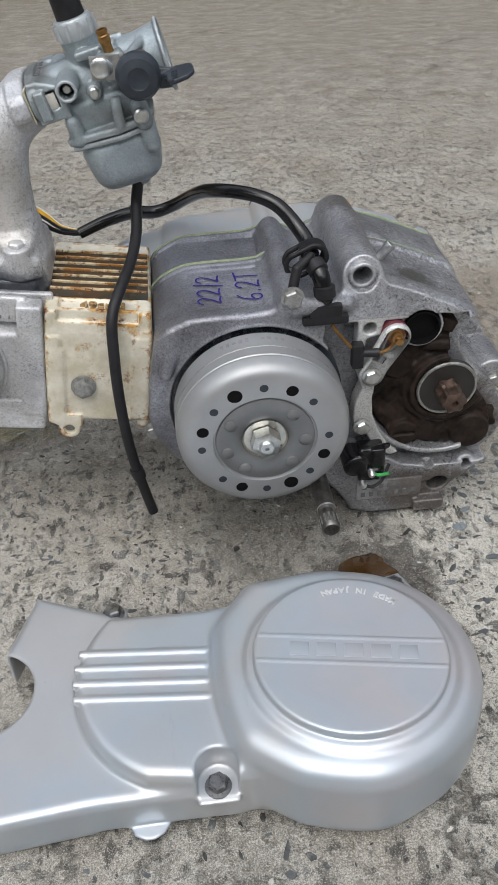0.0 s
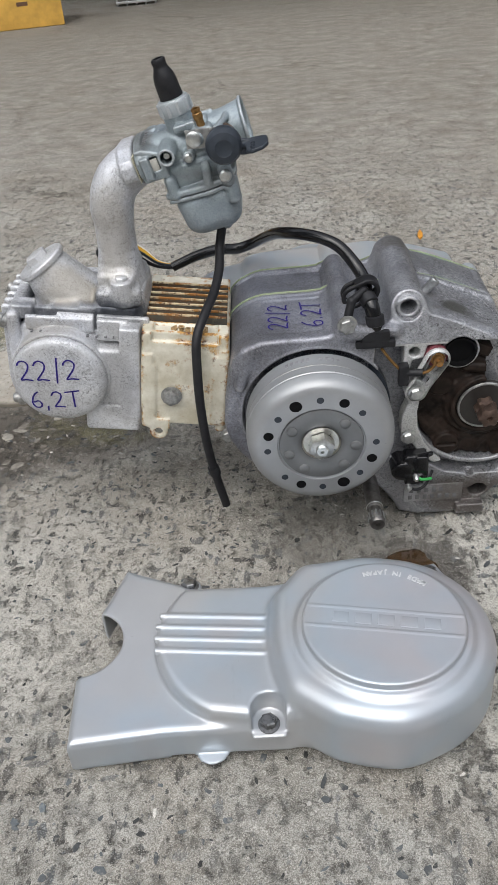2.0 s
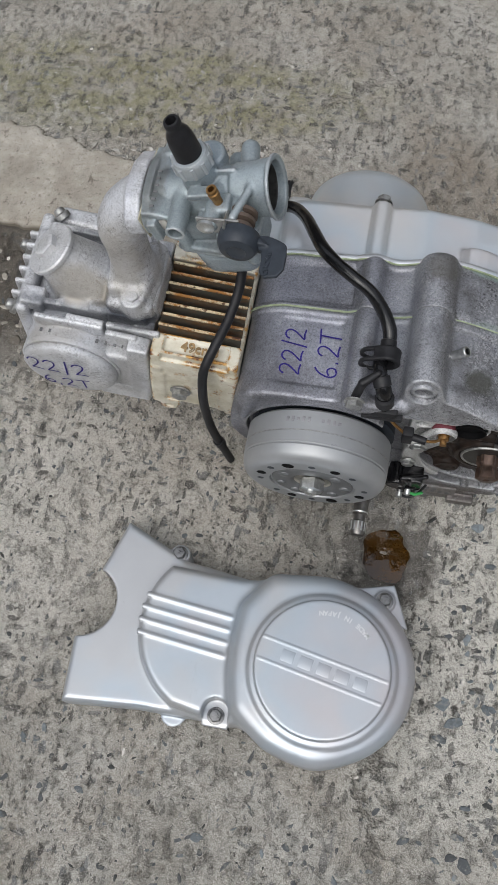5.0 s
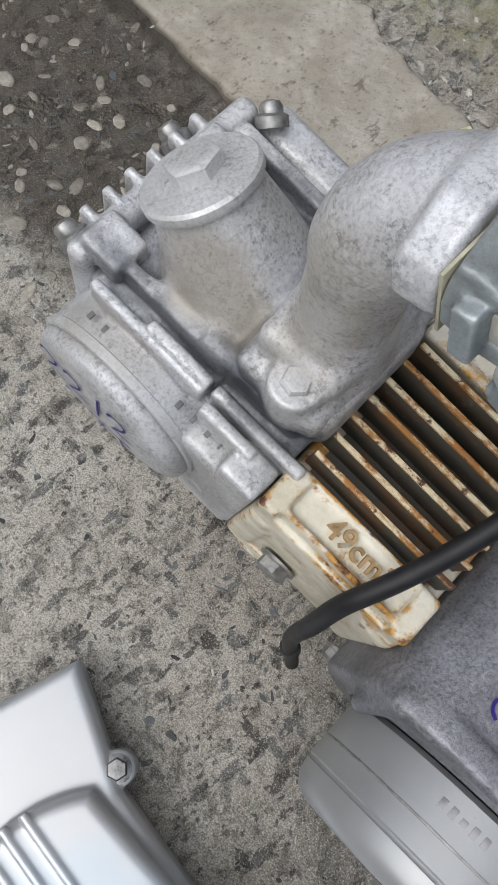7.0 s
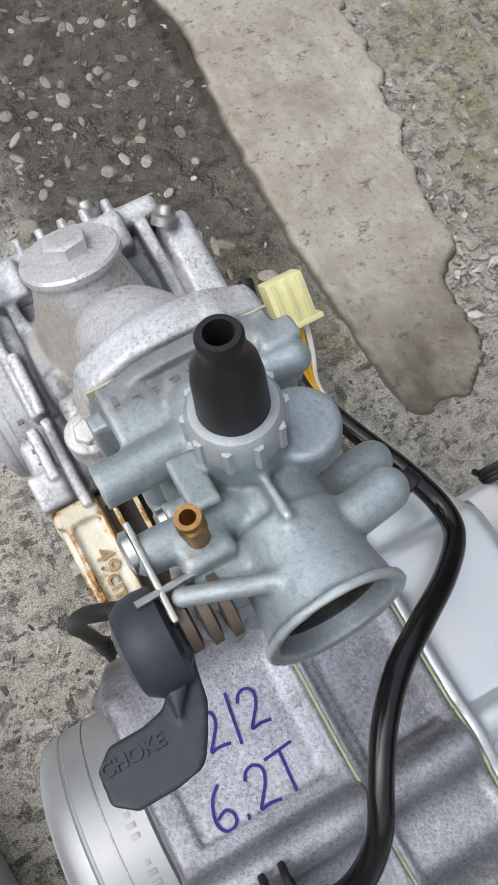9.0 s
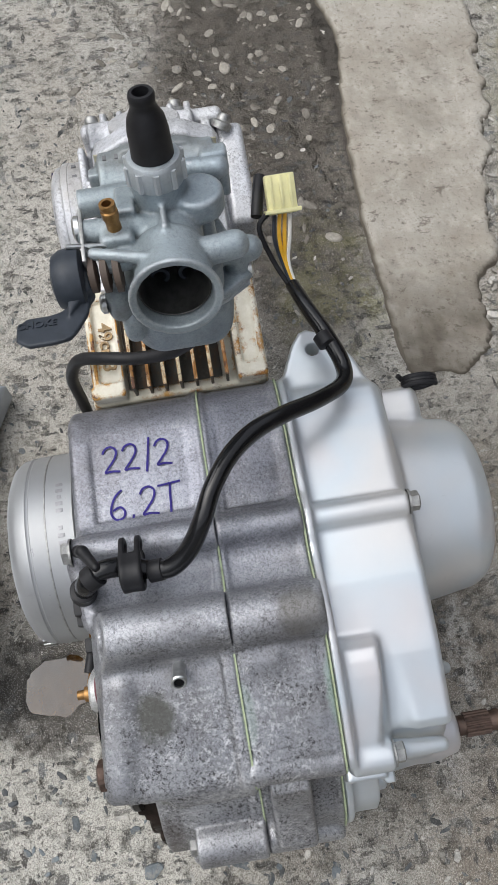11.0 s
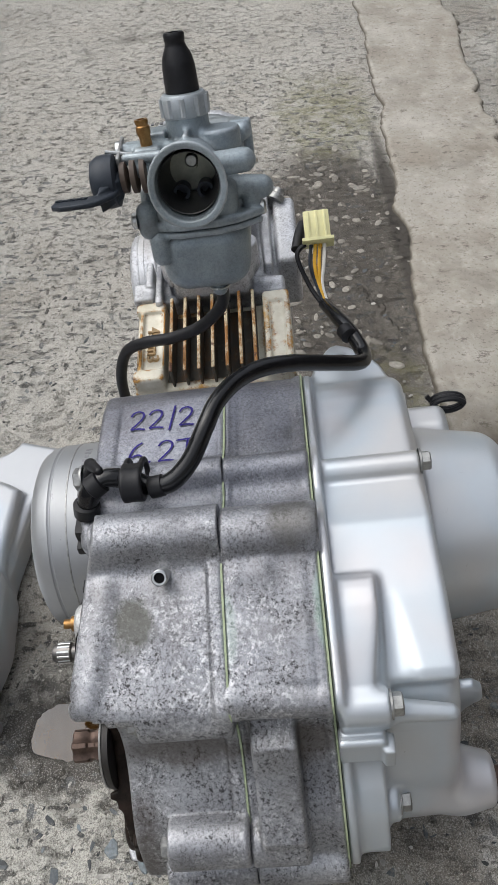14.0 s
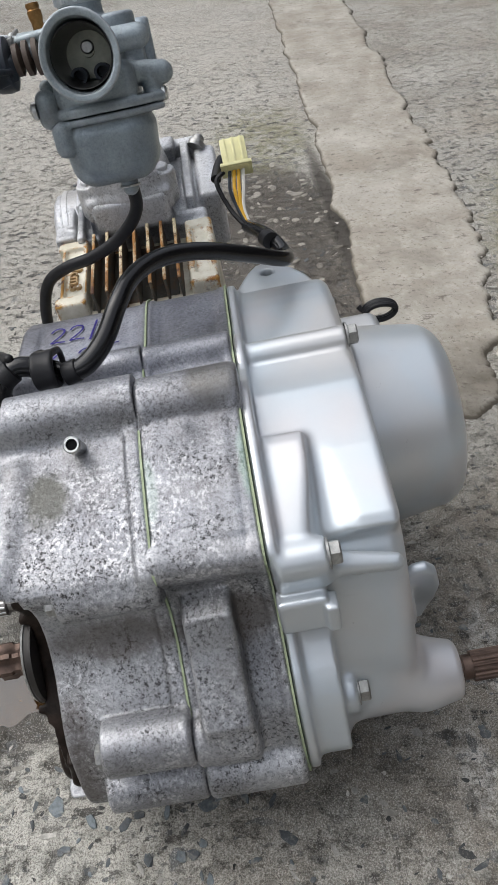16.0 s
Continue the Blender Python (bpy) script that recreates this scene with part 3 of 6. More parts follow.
def part(name, data, material, parent, label="", smooth=True):
    """Links a mesh or a bmesh as one object under a thing or a part."""
    if isinstance(data, bmesh.types.BMesh):
        me = bpy.data.meshes.new(name)
        data.to_mesh(me)
        data.free()
        if smooth:
            me.polygons.foreach_set("use_smooth", [True] * len(me.polygons))
            me.set_sharp_from_angle(angle=radians(38))
        data = me
    data.materials.clear()
    data.materials.append(material)
    ob = new(name, data)
    ob.parent = parent
    return tagged(ob, label)


def lathe(profile, at=(0, 0, 0), way=(0, -1, 0), n=32, caps=True):
    """A turned solid: profile rows of (radius, distance along way), in millimetres."""
    bm = bmesh.new()
    m = Matrix.Translation(Vector(at) * 0.001) @ Vector(way).to_track_quat("Z", "Y").to_matrix().to_4x4()
    rings = []
    for r, d in profile:
        if r <= 0.001:
            rings.append([bm.verts.new(m @ Vector((0, 0, d * 0.001)))])
        else:
            rings.append([bm.verts.new(m @ Vector((0.001 * r * math.cos(2 * math.pi * i / n), 0.001 * r * math.sin(2 * math.pi * i / n), 0.001 * d))) for i in range(n)])
    for a, b in zip(rings, rings[1:]):
        if len(a) == 1 and len(b) == 1:
            continue
        for i in range(n):
            j = (i + 1) % n
            face = [a[0], b[j], b[i]] if len(a) == 1 else [a[i], a[j], b[0]] if len(b) == 1 else [a[i], a[j], b[j], b[i]]
            bm.faces.new(face)
    if caps:
        for ring in (rings[0], rings[-1]):
            if len(ring) > 2:
                bm.faces.new(ring)
    bmesh.ops.recalc_face_normals(bm, faces=bm.faces)
    return bm


def toothed(bm, n, inner):
    """Pulls every second pair of a turned solid's columns inwards, which makes splines."""
    verts = list(bm.verts)
    axis_a = sum((v.co for v in verts[:n]), Vector()) / n
    axis_b = sum((v.co for v in verts[n:2 * n]), Vector()) / n
    way = (axis_b - axis_a).normalized()
    for i, v in enumerate(verts):
        if (i % n) % 4 > 1:
            c = axis_a + way * (v.co - axis_a).dot(way)
            v.co = c + (v.co - c) * inner
    return bm


def tube(points, radius, n=12, fine=8, radii=None):
    """A bent round bar along a smooth line through points (millimetres)."""
    pts = [Vector(p) for p in points]
    line, rad = [], []
    radii = radii or [radius] * len(pts)
    for i in range(len(pts) - 1):
        p0, p1, p2, p3 = pts[max(i - 1, 0)], pts[i], pts[i + 1], pts[min(i + 2, len(pts) - 1)]
        for s in range(fine):
            t = s / fine
            line.append(0.5 * (2 * p1 + (p2 - p0) * t + (2 * p0 - 5 * p1 + 4 * p2 - p3) * t * t + (3 * p1 - p0 - 3 * p2 + p3) * t ** 3))
            rad.append(radii[i] + (radii[i + 1] - radii[i]) * t)
    line.append(pts[-1])
    rad.append(radii[-1])
    bm = bmesh.new()
    side, rings = None, []
    for i, c in enumerate(line):
        way = (line[min(i + 1, len(line) - 1)] - line[max(i - 1, 0)]).normalized()
        side = way.orthogonal() if side is None else side - way * side.dot(way)
        side.normalize()
        other = way.cross(side)
        rings.append([bm.verts.new((c + (side * math.cos(a) + other * math.sin(a)) * rad[i]) * 0.001) for a in (2 * math.pi * k / n for k in range(n))])
    for a, b in zip(rings, rings[1:]):
        for i in range(n):
            bm.faces.new((a[i], a[(i + 1) % n], b[(i + 1) % n], b[i]))
    bm.faces.new(rings[0][::-1])
    bm.faces.new(rings[-1])
    bmesh.ops.recalc_face_normals(bm, faces=bm.faces)
    return bm


def hex_bolt(at, way, af=10.0, high=5.0, flange=0.0, parent=None, material=None, name="bolt", label=""):
    """A hexagon head with chamfer, on a washer or flange."""
    r = af / 2 / math.cos(math.pi / 6)
    m = Matrix.Translation(Vector(at) * 0.001) @ Vector(way).to_track_quat("Z", "Y").to_matrix().to_4x4()
    bm = bmesh.new()
    rows = [(r, 0.0), (r, high - 0.7), (r * 0.86, high), (r * 0.50, high + 0.12)]
    rings = [[bm.verts.new(m @ Vector((0.001 * q * math.cos(math.pi / 3 * i + 0.3), 0.001 * q * math.sin(math.pi / 3 * i + 0.3), 0.001 * d))) for i in range(6)] for q, d in rows]
    for a, b in zip(rings, rings[1:]):
        for i in range(6):
            bm.faces.new((a[i], a[(i + 1) % 6], b[(i + 1) % 6], b[i]))
    bm.faces.new(rings[-1])
    if flange:
        rows = [(flange, -0.2), (flange, 0.9), (r * 0.9, 1.4)]
        rings = [[bm.verts.new(m @ Vector((0.001 * q * math.cos(math.pi / 12 * i), 0.001 * q * math.sin(math.pi / 12 * i), 0.001 * d))) for i in range(24)] for q, d in rows]
        for a, b in zip(rings, rings[1:]):
            for i in range(24):
                bm.faces.new((a[i], a[(i + 1) % 24], b[(i + 1) % 24], b[i]))
    bmesh.ops.recalc_face_normals(bm, faces=bm.faces)
    return part(name, bm, material or DULLBOLT, parent, label)


def slab(mid, half, r=1.0, turn=0.0, seg=2):
    """A bevelled box in millimetres, turned about y by degrees."""
    bm = bmesh.new()
    bmesh.ops.create_cube(bm, size=2.0, matrix=Matrix.Diagonal((*[v * 0.001 for v in half], 1)))
    bmesh.ops.bevel(bm, geom=list(bm.edges), offset=r * 0.001, segments=seg, affect="EDGES", profile=0.6)
    bmesh.ops.transform(bm, matrix=pose(*[v * 0.001 for v in mid], 0, turn, 0), verts=bm.verts)
    return bm


def strokes(lines, place, width=1.3, thick=0.25):
    """Pen strokes: 2D polylines in millimetres, laid out by place(u, v) -> (point, normal), as flat ribbons."""
    bm = bmesh.new()
    for line in lines:
        pts = []
        for (a, b), (c, d) in zip(line, line[1:]):
            steps = max(2, int(math.hypot(c - a, d - b) / 1.0))
            pts += [(a + (c - a) * i / steps, b + (d - b) * i / steps) for i in range(steps)]
        pts.append(line[-1])
        prev = None
        for i, (u, v) in enumerate(pts):
            q, w = pts[max(i - 1, 0)], pts[min(i + 1, len(pts) - 1)]
            tx, ty = w[0] - q[0], w[1] - q[1]
            ln = math.hypot(tx, ty) or 1.0
            nx, ny = -ty / ln * width / 2, tx / ln * width / 2
            row = [bm.verts.new(Vector(place(u + s * nx, v + s * ny)) * 0.001) for s in (-1, 1)]
            if prev:
                bm.faces.new((prev[0], row[0], row[1], prev[1]))
            prev = row
    return bm


# ---- the engine, in its own frame: crank axis along y, flywheel face at y = 0 ----
CRANK_Z, ENGINE_LEAN = 0.1262, 4.0
engine = new("motorcycle_engine")
engine.matrix_world = pose(0, 0, CRANK_Z, ENGINE_LEAN, 0, 0)
tagged(engine, "dismantled small motorcycle engine with rusty cylinder lying on concrete", "engine")

OUTLINE = [(-66, 42), (-60, 50), (-46, 57), (-36, 59), (8, 59), (14, 62), (22, 64), (31, 63), (40, 59), (52, 62), (66, 68), (82, 69), (98, 65), (118, 57),
           (138, 48), (149, 43), (151, 37), (145, 29), (143, 18), (146, 6), (153, -5), (162, -14), (170, -21), (178, -31), (182, -44), (185, -57), (185, -66), (180, -78),
           (162, -92), (146, -110), (128, -129), (72, -129), (62, -108), (48, -90), (22, -80), (-20, -78), (-46, -68), (-64, -50), (-74, -30), (-76, -10)]
OUTLINE = rounded(OUTLINE, 1)


SHAFT = (134.5, -16)


def left_case(p):
    d2 = poly2(p[0], p[2], OUTLINE)
    body = np.maximum(ext(d2, p[1], 61, 150, 4.0), p[1] - 136)
    body = join(9, body, rod(p, "y", (71, 73), 13.5, 71, 150, 2))
    body = np.maximum(join(4, body, rod(p, "y", (24, 64), 8.5, 60, 150, 2)), p[1] - 136)
    # long ridge beside the boss, and the raised strip along the joint
    body = join(5, body, pin(p, (94, 78, 60), (140, 70, 42), 7, 7))
    body = np.maximum(join(2, body, ext(np.maximum(d2 - 2.4, 84 - p[0]), p[1], 129, 136, 1.4), ext(d2 - 1.2, p[1], 132, 136, 1.0)), p[1] - 136)
    # the upper shell overhangs: everything under its lower edge is set back
    under = poly2(p[0], p[2], [(46, 47), (98, 47), (124, 47), (141, 46), (141, 40), (210, 40), (210, -81), (158, -84), (126, -84), (106, -80), (92, -70), (84, -58), (74, -64), (60, -60), (48, -44), (40, 0)])
    body = cut(body, ext(under, p[1], 0, 78, 0.6), 1.0)
    body = cut(body, ext(np.maximum(128 - p[0], np.abs(p[2] + 20) - 62) + 0, p[1], 0, 72.5, 1), 1.0)
    body = cut(body, box(p, (160, 40, -124), (38, 24, 24), 2), 1.5)
    lean = 0.9 * (63 + 0.36 * (p[2] - 50) - p[1]) + 0 * p[0]
    body = np.maximum(body, np.minimum(lean, np.minimum(p[0] - 34, p[2] - 20) * 1.0))
    # bosses down the rear, each faced for a bolt
    body = join(4, body, rod(p, "y", (147, 31), 8.5, 92, 136, 2))
    body = join(2, body, rod(p, "y", (180, -31), 13, 96, 136, 2), rod(p, "y", (182, -61), 11.5, 90, 136, 2))
    # thin wall round the chain bay
    r = hyp(p[0] - SHAFT[0], p[2] - SHAFT[1])
    wall = ext(np.maximum(np.abs(r - 57) - 1.9, np.maximum(p[0] - 152, p[2] - 30 + np.maximum(p[0] - 118, 0) * 2)), p[1], 64, 84, 0.8)
    body = join(1.5, body, wall, rod(p, "y", (157, -87), 7, 64, 100, 1))
    # flywheel chamber, with a thin raised lip
    body = join(1.0, body, ext(np.maximum(np.abs(hyp(p[0], p[2] + 10) - 61) - 1.3, p[0] - 48), p[1], 60, 74, 0.8))
    body = cut(body, rod(p, "y", (0, -10), 59.6, 0, 66, 1), 1.0)
    body = cut(body, rod(p, "y", (0, -10), 50, 0, 112, 1), 1.0)
    body = cut(body, rod(p, "y", (71, 74), 9.8, 40, 73, 0.5), 0.5)
    body = cut(join(0.6, body, rod(p, "y", (71, 74), 8.6, 71.6, 90, 0.5)), rod(p, "y", (71, 74), 6.2, 40, 90, 0.5), 0.5)
    body = join(1.5, body, ext(np.abs(hyp(p[0] - 110.5, p[2] - 37) - 14.0) - 1.0, p[1], 64, 88, 0.6))
    body = cut(body, rod(p, "y", (110.5, 37), 13.0, 30, 90, 0.5), 0.6)
    body = cut(body, rod(p, "y", (157, -87), 3.6, 30, 84, 0.3), 0.5)
    body = cut(body, rod(p, "y", (128, -84), 3.4, 30, 70, 0.3), 0.5)
    body = cut(body, rod(p, "y", (137, -104), 8, 30, 80, 0.3), 0.8)
    body = join(1.5, body, box(p, (130, 64, -121), (12, 8, 5), 1.5))
    # ribs that run from the shell's shoulder down to the chamber
    body = join(4, body, pin(p, (-52, 66, 48), (-60, 58, 22), 5, 4), pin(p, (30, 62, 62), (60, 66, 58), 6, 5))
    # sunk panel that carries the pen marks
    panel = ext(poly2(p[0], p[1], [(-50, 73), (8, 73), (8, 127), (-50, 127)]), p[2], 58.0, 90, 1.5)
    body = cut(body, panel, 2.0)
    return body


def right_case(p):
    d2 = poly2(p[0], p[2], OUTLINE)
    body = ext(d2, p[1], 136, 182, 1.5)
    body = join(2, body, ext(d2 - 1.2, p[1], 136, 139, 1.0), ext(d2 - 1.2, p[1], 178, 182, 1.0))
    body = join(7, body, rod(p, "y", (72, 69), 14.5, 136, 183, 3))
    body = join(4, body, rod(p, "y", (24, 63), 8, 136, 182, 2))
    body = join(5, body, rod(p, "y", (91, 61), 8.5, 140, 160, 4), ext(d2 - 1.0, p[1], 140, 176, 2) + np.maximum(88 - p[0], 0) + np.maximum(p[0] - 140, 0))
    # lip of the upper shell
    body = join(4, body, pin(p, (143, 136, 41), (145, 182, 37), 7.5, 7.5))
    # raised pad with a square shoulder, and the bottom lug
    body = join(3, body, rod(p, "y", (180, -36), 12, 136, 164, 2), rod(p, "y", (182, -62), 12, 136, 182, 3),
                ext(poly2(p[0], p[2], [(140, 22), (158, 19), (166, 6), (176, -6), (188, -20), (190, -44), (150, -44)]), p[1], 142, 164, 2.5))
    panel = ext(poly2(p[0], p[1], [(-54, 143), (12, 143), (12, 175), (-54, 175)]), p[2], 58.2, 90, 1.5)
    return np.minimum(np.maximum(cut(body, panel, 2.0), p[1] - 182), rod(p, "y", (72, 69), 14, 176, 184, 2))


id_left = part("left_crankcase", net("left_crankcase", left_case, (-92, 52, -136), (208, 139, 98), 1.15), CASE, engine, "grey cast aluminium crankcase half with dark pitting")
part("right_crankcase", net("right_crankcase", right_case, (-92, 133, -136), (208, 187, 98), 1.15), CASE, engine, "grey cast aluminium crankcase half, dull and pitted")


def gasket(y, grow, name):
    """A thin closed ribbon that follows the joint."""
    bm = bmesh.new()
    n = len(OUTLINE)
    mid = Vector((sum(a for a, b in OUTLINE) / n, sum(b for a, b in OUTLINE) / n))
    pts = []
    for i in range(n):
        a, b, c = Vector(OUTLINE[i - 1]), Vector(OUTLINE[i]), Vector(OUTLINE[(i + 1) % n])
        way = (c - a).normalized()
        pts.append(b + Vector((-way.y, way.x)) * grow)
    rings = [[bm.verts.new(Vector((q.x * s + mid.x * (1 - s), yy, q.y * s + mid.y * (1 - s))) * 0.001) for q in pts] for s, yy in ((0.95, y - 0.5), (1, y - 0.5), (1, y + 0.5), (0.95, y + 0.5))]
    for k in range(4):
        a, b = rings[k], rings[(k + 1) % 4]
        for i in range(n):
            bm.faces.new((a[i], a[(i + 1) % n], b[(i + 1) % n], b[i]))
    bmesh.ops.recalc_face_normals(bm, faces=bm.faces)
    return part(name, bm, GASKET, engine, "thin pale green paper gasket", smooth=False)


gasket(136.0, 2.2, "gasket")
gasket(182.3, 1.9, "gasket")


def clutch_cover(p):
    d2 = poly2(p[0], p[2], OUTLINE)
    lip = ext(d2 - 0.6, p[1], 183, 188, 1.5)
    skirt = ext(d2 + 4.5, p[1], 184, 240, 7)
    skirt = np.maximum(skirt, np.maximum(p[1] - 204, p[2] - 6))
    front = ext(poly2(p[0], p[2], rounded([(-60, 44), (-45, 52), (10, 53), (40, 53), (70, 50), (104, 42), (130, 31), (143, 16), (152, -14), (158, -48), (150, -88), (90, -104), (40, -98), (-30, -80), (-62, -50)])), p[1], 184, 243, 8)
    body = join(4, lip, skirt)
    body = join(5, body, front)
    # broad flat panel that ends in a crisp ledge at the rear
    panel = ext(poly2(p[0], p[2], [(20, 52), (60, 54.5), (100, 48), (134, 37.5), (138, 34), (134, 22), (20, 6)]), p[1], 186, 242, 4)
    body = join(1.6, body, panel)
    # shoulder at the rear, which ends in a bolt face
    shoulder = ext(poly2(p[0], p[2], rounded([(84, 40), (92, 58), (104, 58), (122, 51), (142, 41), (155, 33), (152, 14), (120, 12)], 1)), p[1], 184, 209, 3)
    body = join(4, body, shoulder)
    # scooped hollow between the panel and the shoulder
    body = cut(body, pin(p, (84, 214, 60), (141, 213, 40), 1.0, 9.5), 5)
    body = join(3, body, pin(p, (146, 206, 25), (147, 236, 20), 6, 4))
    dome = ext(hyp(p[0] - 10, p[2] + 19) - 60 + np.maximum(p[1] - 244, 0) * 0.16, p[1], 200, 297, 14)
    body = join(4, body, dome)
    body = join(2.5, body, rod(p, "y", (23, 53), 7.5, 184, 241, 1.5), rod(p, "y", (147, 32), 8.5, 186, 208, 1.5), rod(p, "y", (160, -52), 10, 186, 211, 2), rod(p, "y", (-52, 28), 9, 186, 240, 2))
    body = join(10, body, pin(p, (138, 205, -66), (143, 244, -74), 26, 17), rod(p, "y", (143.5, -75), 14.5, 240, 264, 3))
    # stop block under the shoulder
    body = join(1.5, body, box(p, (154, 194, 8), (5, 11, 10), 1.5), box(p, (157, 206, 7), (5, 3, 8), 1.0))
    # pointed ear at the front
    ear = ext(poly2(p[0], p[1], rounded([(-50, 184), (-66, 187), (-94, 200), (-97, 210), (-80, 230), (-50, 240)], 1)), p[2], 26, 43, 2.5)
    body = join(5, body, ear, pin(p, (-60, 210, 10), (-84, 208, 34), 14, 5))
    body = join(6, body, box(p, (-50, 252, 0), (12, 20, 15), 7))
    return cut(body, rod(p, "z", (-82, 209), 4, 20, 60, 0.5), 0.8)


part("clutch_cover", net("clutch_cover", clutch_cover, (-106, 181, -134), (204, 304, 82), 1.3), SILVER, engine, "smooth silver painted clutch side cover with round dome")
for at in ((23, 241, 55), (147, 208, 32.5), (160, 211, -52), (-52, 240, 28)):
    hex_bolt(at, (0, 1, 0), 9.5, 6, 7.0, engine, DULLBOLT, "cover_bolt", "small dull hexagon flange bolt")
kick = part("kick_shaft", lathe([(7.0, 0), (7.0, 6), (6.4, 6.5), (6.4, 30), (7.0, 31), (7.0, 34), (5.4, 35), (5.4, 38)], (143, 260, -76), (0, 1, 0), 40), RUSTSHAFT, engine, "brown rusty splined kick start shaft")
part("spline", toothed(lathe([(7.8, 0), (7.8, 16)], (143, 271, -76), (0, 1, 0), 72), 72, 0.90), RUSTSHAFT, kick)
part("spline", toothed(lathe([(7.6, 0), (7.6, 12), (6.2, 13)], (143, 298, -76), (0, 1, 0), 72), 72, 0.90), RUSTSHAFT, kick)


def filler_cap(p):
    wing = ext(poly2(p[1], p[2], [(244, -84), (245, -40), (251, -35), (258, -34), (263, -38), (265, -52), (263, -70), (256, -84)]), p[0] - 4 * np.sin((p[2] + 60) * 0.09), 100, 107, 3)
    return join(3, rod(p, "y", (104, -60), 17, 236, 250, 3), wing)


part("oil_filler_cap", net("oil_filler_cap", filler_cap, (82, 234, -92), (128, 284, -32), 1.1), SILVER, engine, "pale finger grip oil filler cap")
part("cable_loop", tube([(-68, 262, 14)] + [(-66 + 0.4 * a, 275 + 10 * math.sin(a - 1.6), 11 + 6 * math.cos(a - 1.6)) for a in np.linspace(0, 15.5, 40)], 1.7, 8, 3), RUBBER, engine, "thin black cable coiled in a loop")

# flywheel
fly = part("flywheel", lathe([(20, 41), (53, 41), (54.8, 39), (54.8, 14.5), (54.2, 13.8), (54.2, 12.8), (54.6, 12.2), (53.6, 6.5), (51, 2.4), (47.5, 0.4), (44, 0), (32.5, 0), (31.8, 1.8), (30.6, 1.9), (30, 1.3), (18, 1.4), (15, 3.0), (13, 6.0), (9, 6)], (0, 0, 0), (0, 1, 0), 96), FLYM, engine, "dull grey steel alternator flywheel with bored holes")
fly.matrix_local = Matrix.Translation((0, 0.019, -0.010)) @ Matrix.Diagonal((1.05, 1.0, 1.05, 1.0))
# flat black for the shade inside bores and slots
hollow_shade = plain("hollow_shade", (0.006, 0.006, 0.0065), 0.7, 0.0)
hollow_shade.node_tree.nodes["Principled BSDF"].inputs["Specular IOR Level"].default_value = 0.1
# black discs set in the face, for the shade in bored holes
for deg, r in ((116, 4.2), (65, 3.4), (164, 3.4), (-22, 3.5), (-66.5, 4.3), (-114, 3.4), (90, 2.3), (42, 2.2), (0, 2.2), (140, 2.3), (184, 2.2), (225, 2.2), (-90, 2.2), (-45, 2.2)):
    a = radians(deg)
    part("bore", lathe([(r + 0.35, -0.12), (r, 0.1), (r, 0.2), (0, 0.2)], (39.6 * math.cos(a), 0, 39.6 * math.sin(a)), (0, 1, 0), 20), hollow_shade if r > 3 else BLACKPL, fly)
HUBM = paint("dark_hub_steel", (0.24, 0.245, 0.25), 0.42, 0.55, 0.25, 0.6)
part("hub_plate", lathe([(31.0, 1.8), (30.4, 0.7), (29.6, 0.5), (18, 0.6), (15, 2.2), (13, 5.0), (9, 5.4)], (0, 0, 0), (0, 1, 0), 64, caps=False), HUBM, fly, "dark grey pressed hub plate")
for deg in (147, 46, -5, -50, 238, 197):
    a = radians(deg)
    part("rivet", lathe([(4.2, 0), (4.0, -0.9), (3.2, -1.5), (0, -1.6)], (25 * math.cos(a), 0.6, 25 * math.sin(a)), (0, 1, 0), 18), HUBM, fly)
STAMPM = plain("faint_stamp", (0.33, 0.33, 0.34), 0.5, 0.6)
for k in range(9):
    deg = 74 + 4.2 * k + (6 if k > 3 else 0)
    a = radians(deg)
    mark = slab((0, 0, 0), (1.1, 2.0 if k % 3 else 1.2, 0.12), 0.1)
    bmesh.ops.transform(mark, matrix=pose(0.0549 * math.cos(a), 0.032, 0.0549 * math.sin(a), 0, 90 - deg, 0), verts=mark.verts)
    part("stamp", mark, STAMPM, fly)
part("rim_line", lathe([(54.85, 23), (55.05, 23.2), (55.05, 23.8), (54.85, 24)], (0, 0, 0), (0, 1, 0), 96, caps=False), DULLBOLT, fly)
part("washer", lathe([(9.0, 2.0), (13.2, 2.0), (14.2, 0.5), (13.2, 3.6), (9, 3.6)], (0, 1.8, 0), (0, 1, 0), 32), plain("yellow_zinc", (0.66, 0.64, 0.58), 0.3, 0.95, 200, 0.15), fly, "bright plated washer")
hex_bolt((0, 3.0, 0), (0, -1, 0), 16.5, 9, 0, fly, ZINC, "nut", "bright flywheel nut")
part("crank_end", lathe([(4.8, 0), (4.8, 10.5), (4.0, 11.5), (1.4, 11.5), (1.2, 9.5), (0, 9.0)], (0, 3, 0), (0, -1, 0), 20), ZINC, fly)
part("stator_plate", lathe([(22, 0), (59, 0), (59, 10), (22, 10)], (0, 66, -10), (0, 1, 0), 64), BLACKPL, engine, "dark stator plate behind the flywheel")

# cylinder, along an axis 8.5 degrees up from -x
TIP = 8.5
CYL = lambda p: turned((-p[0], p[1], p[2]), (0, 0, 0), TIP)


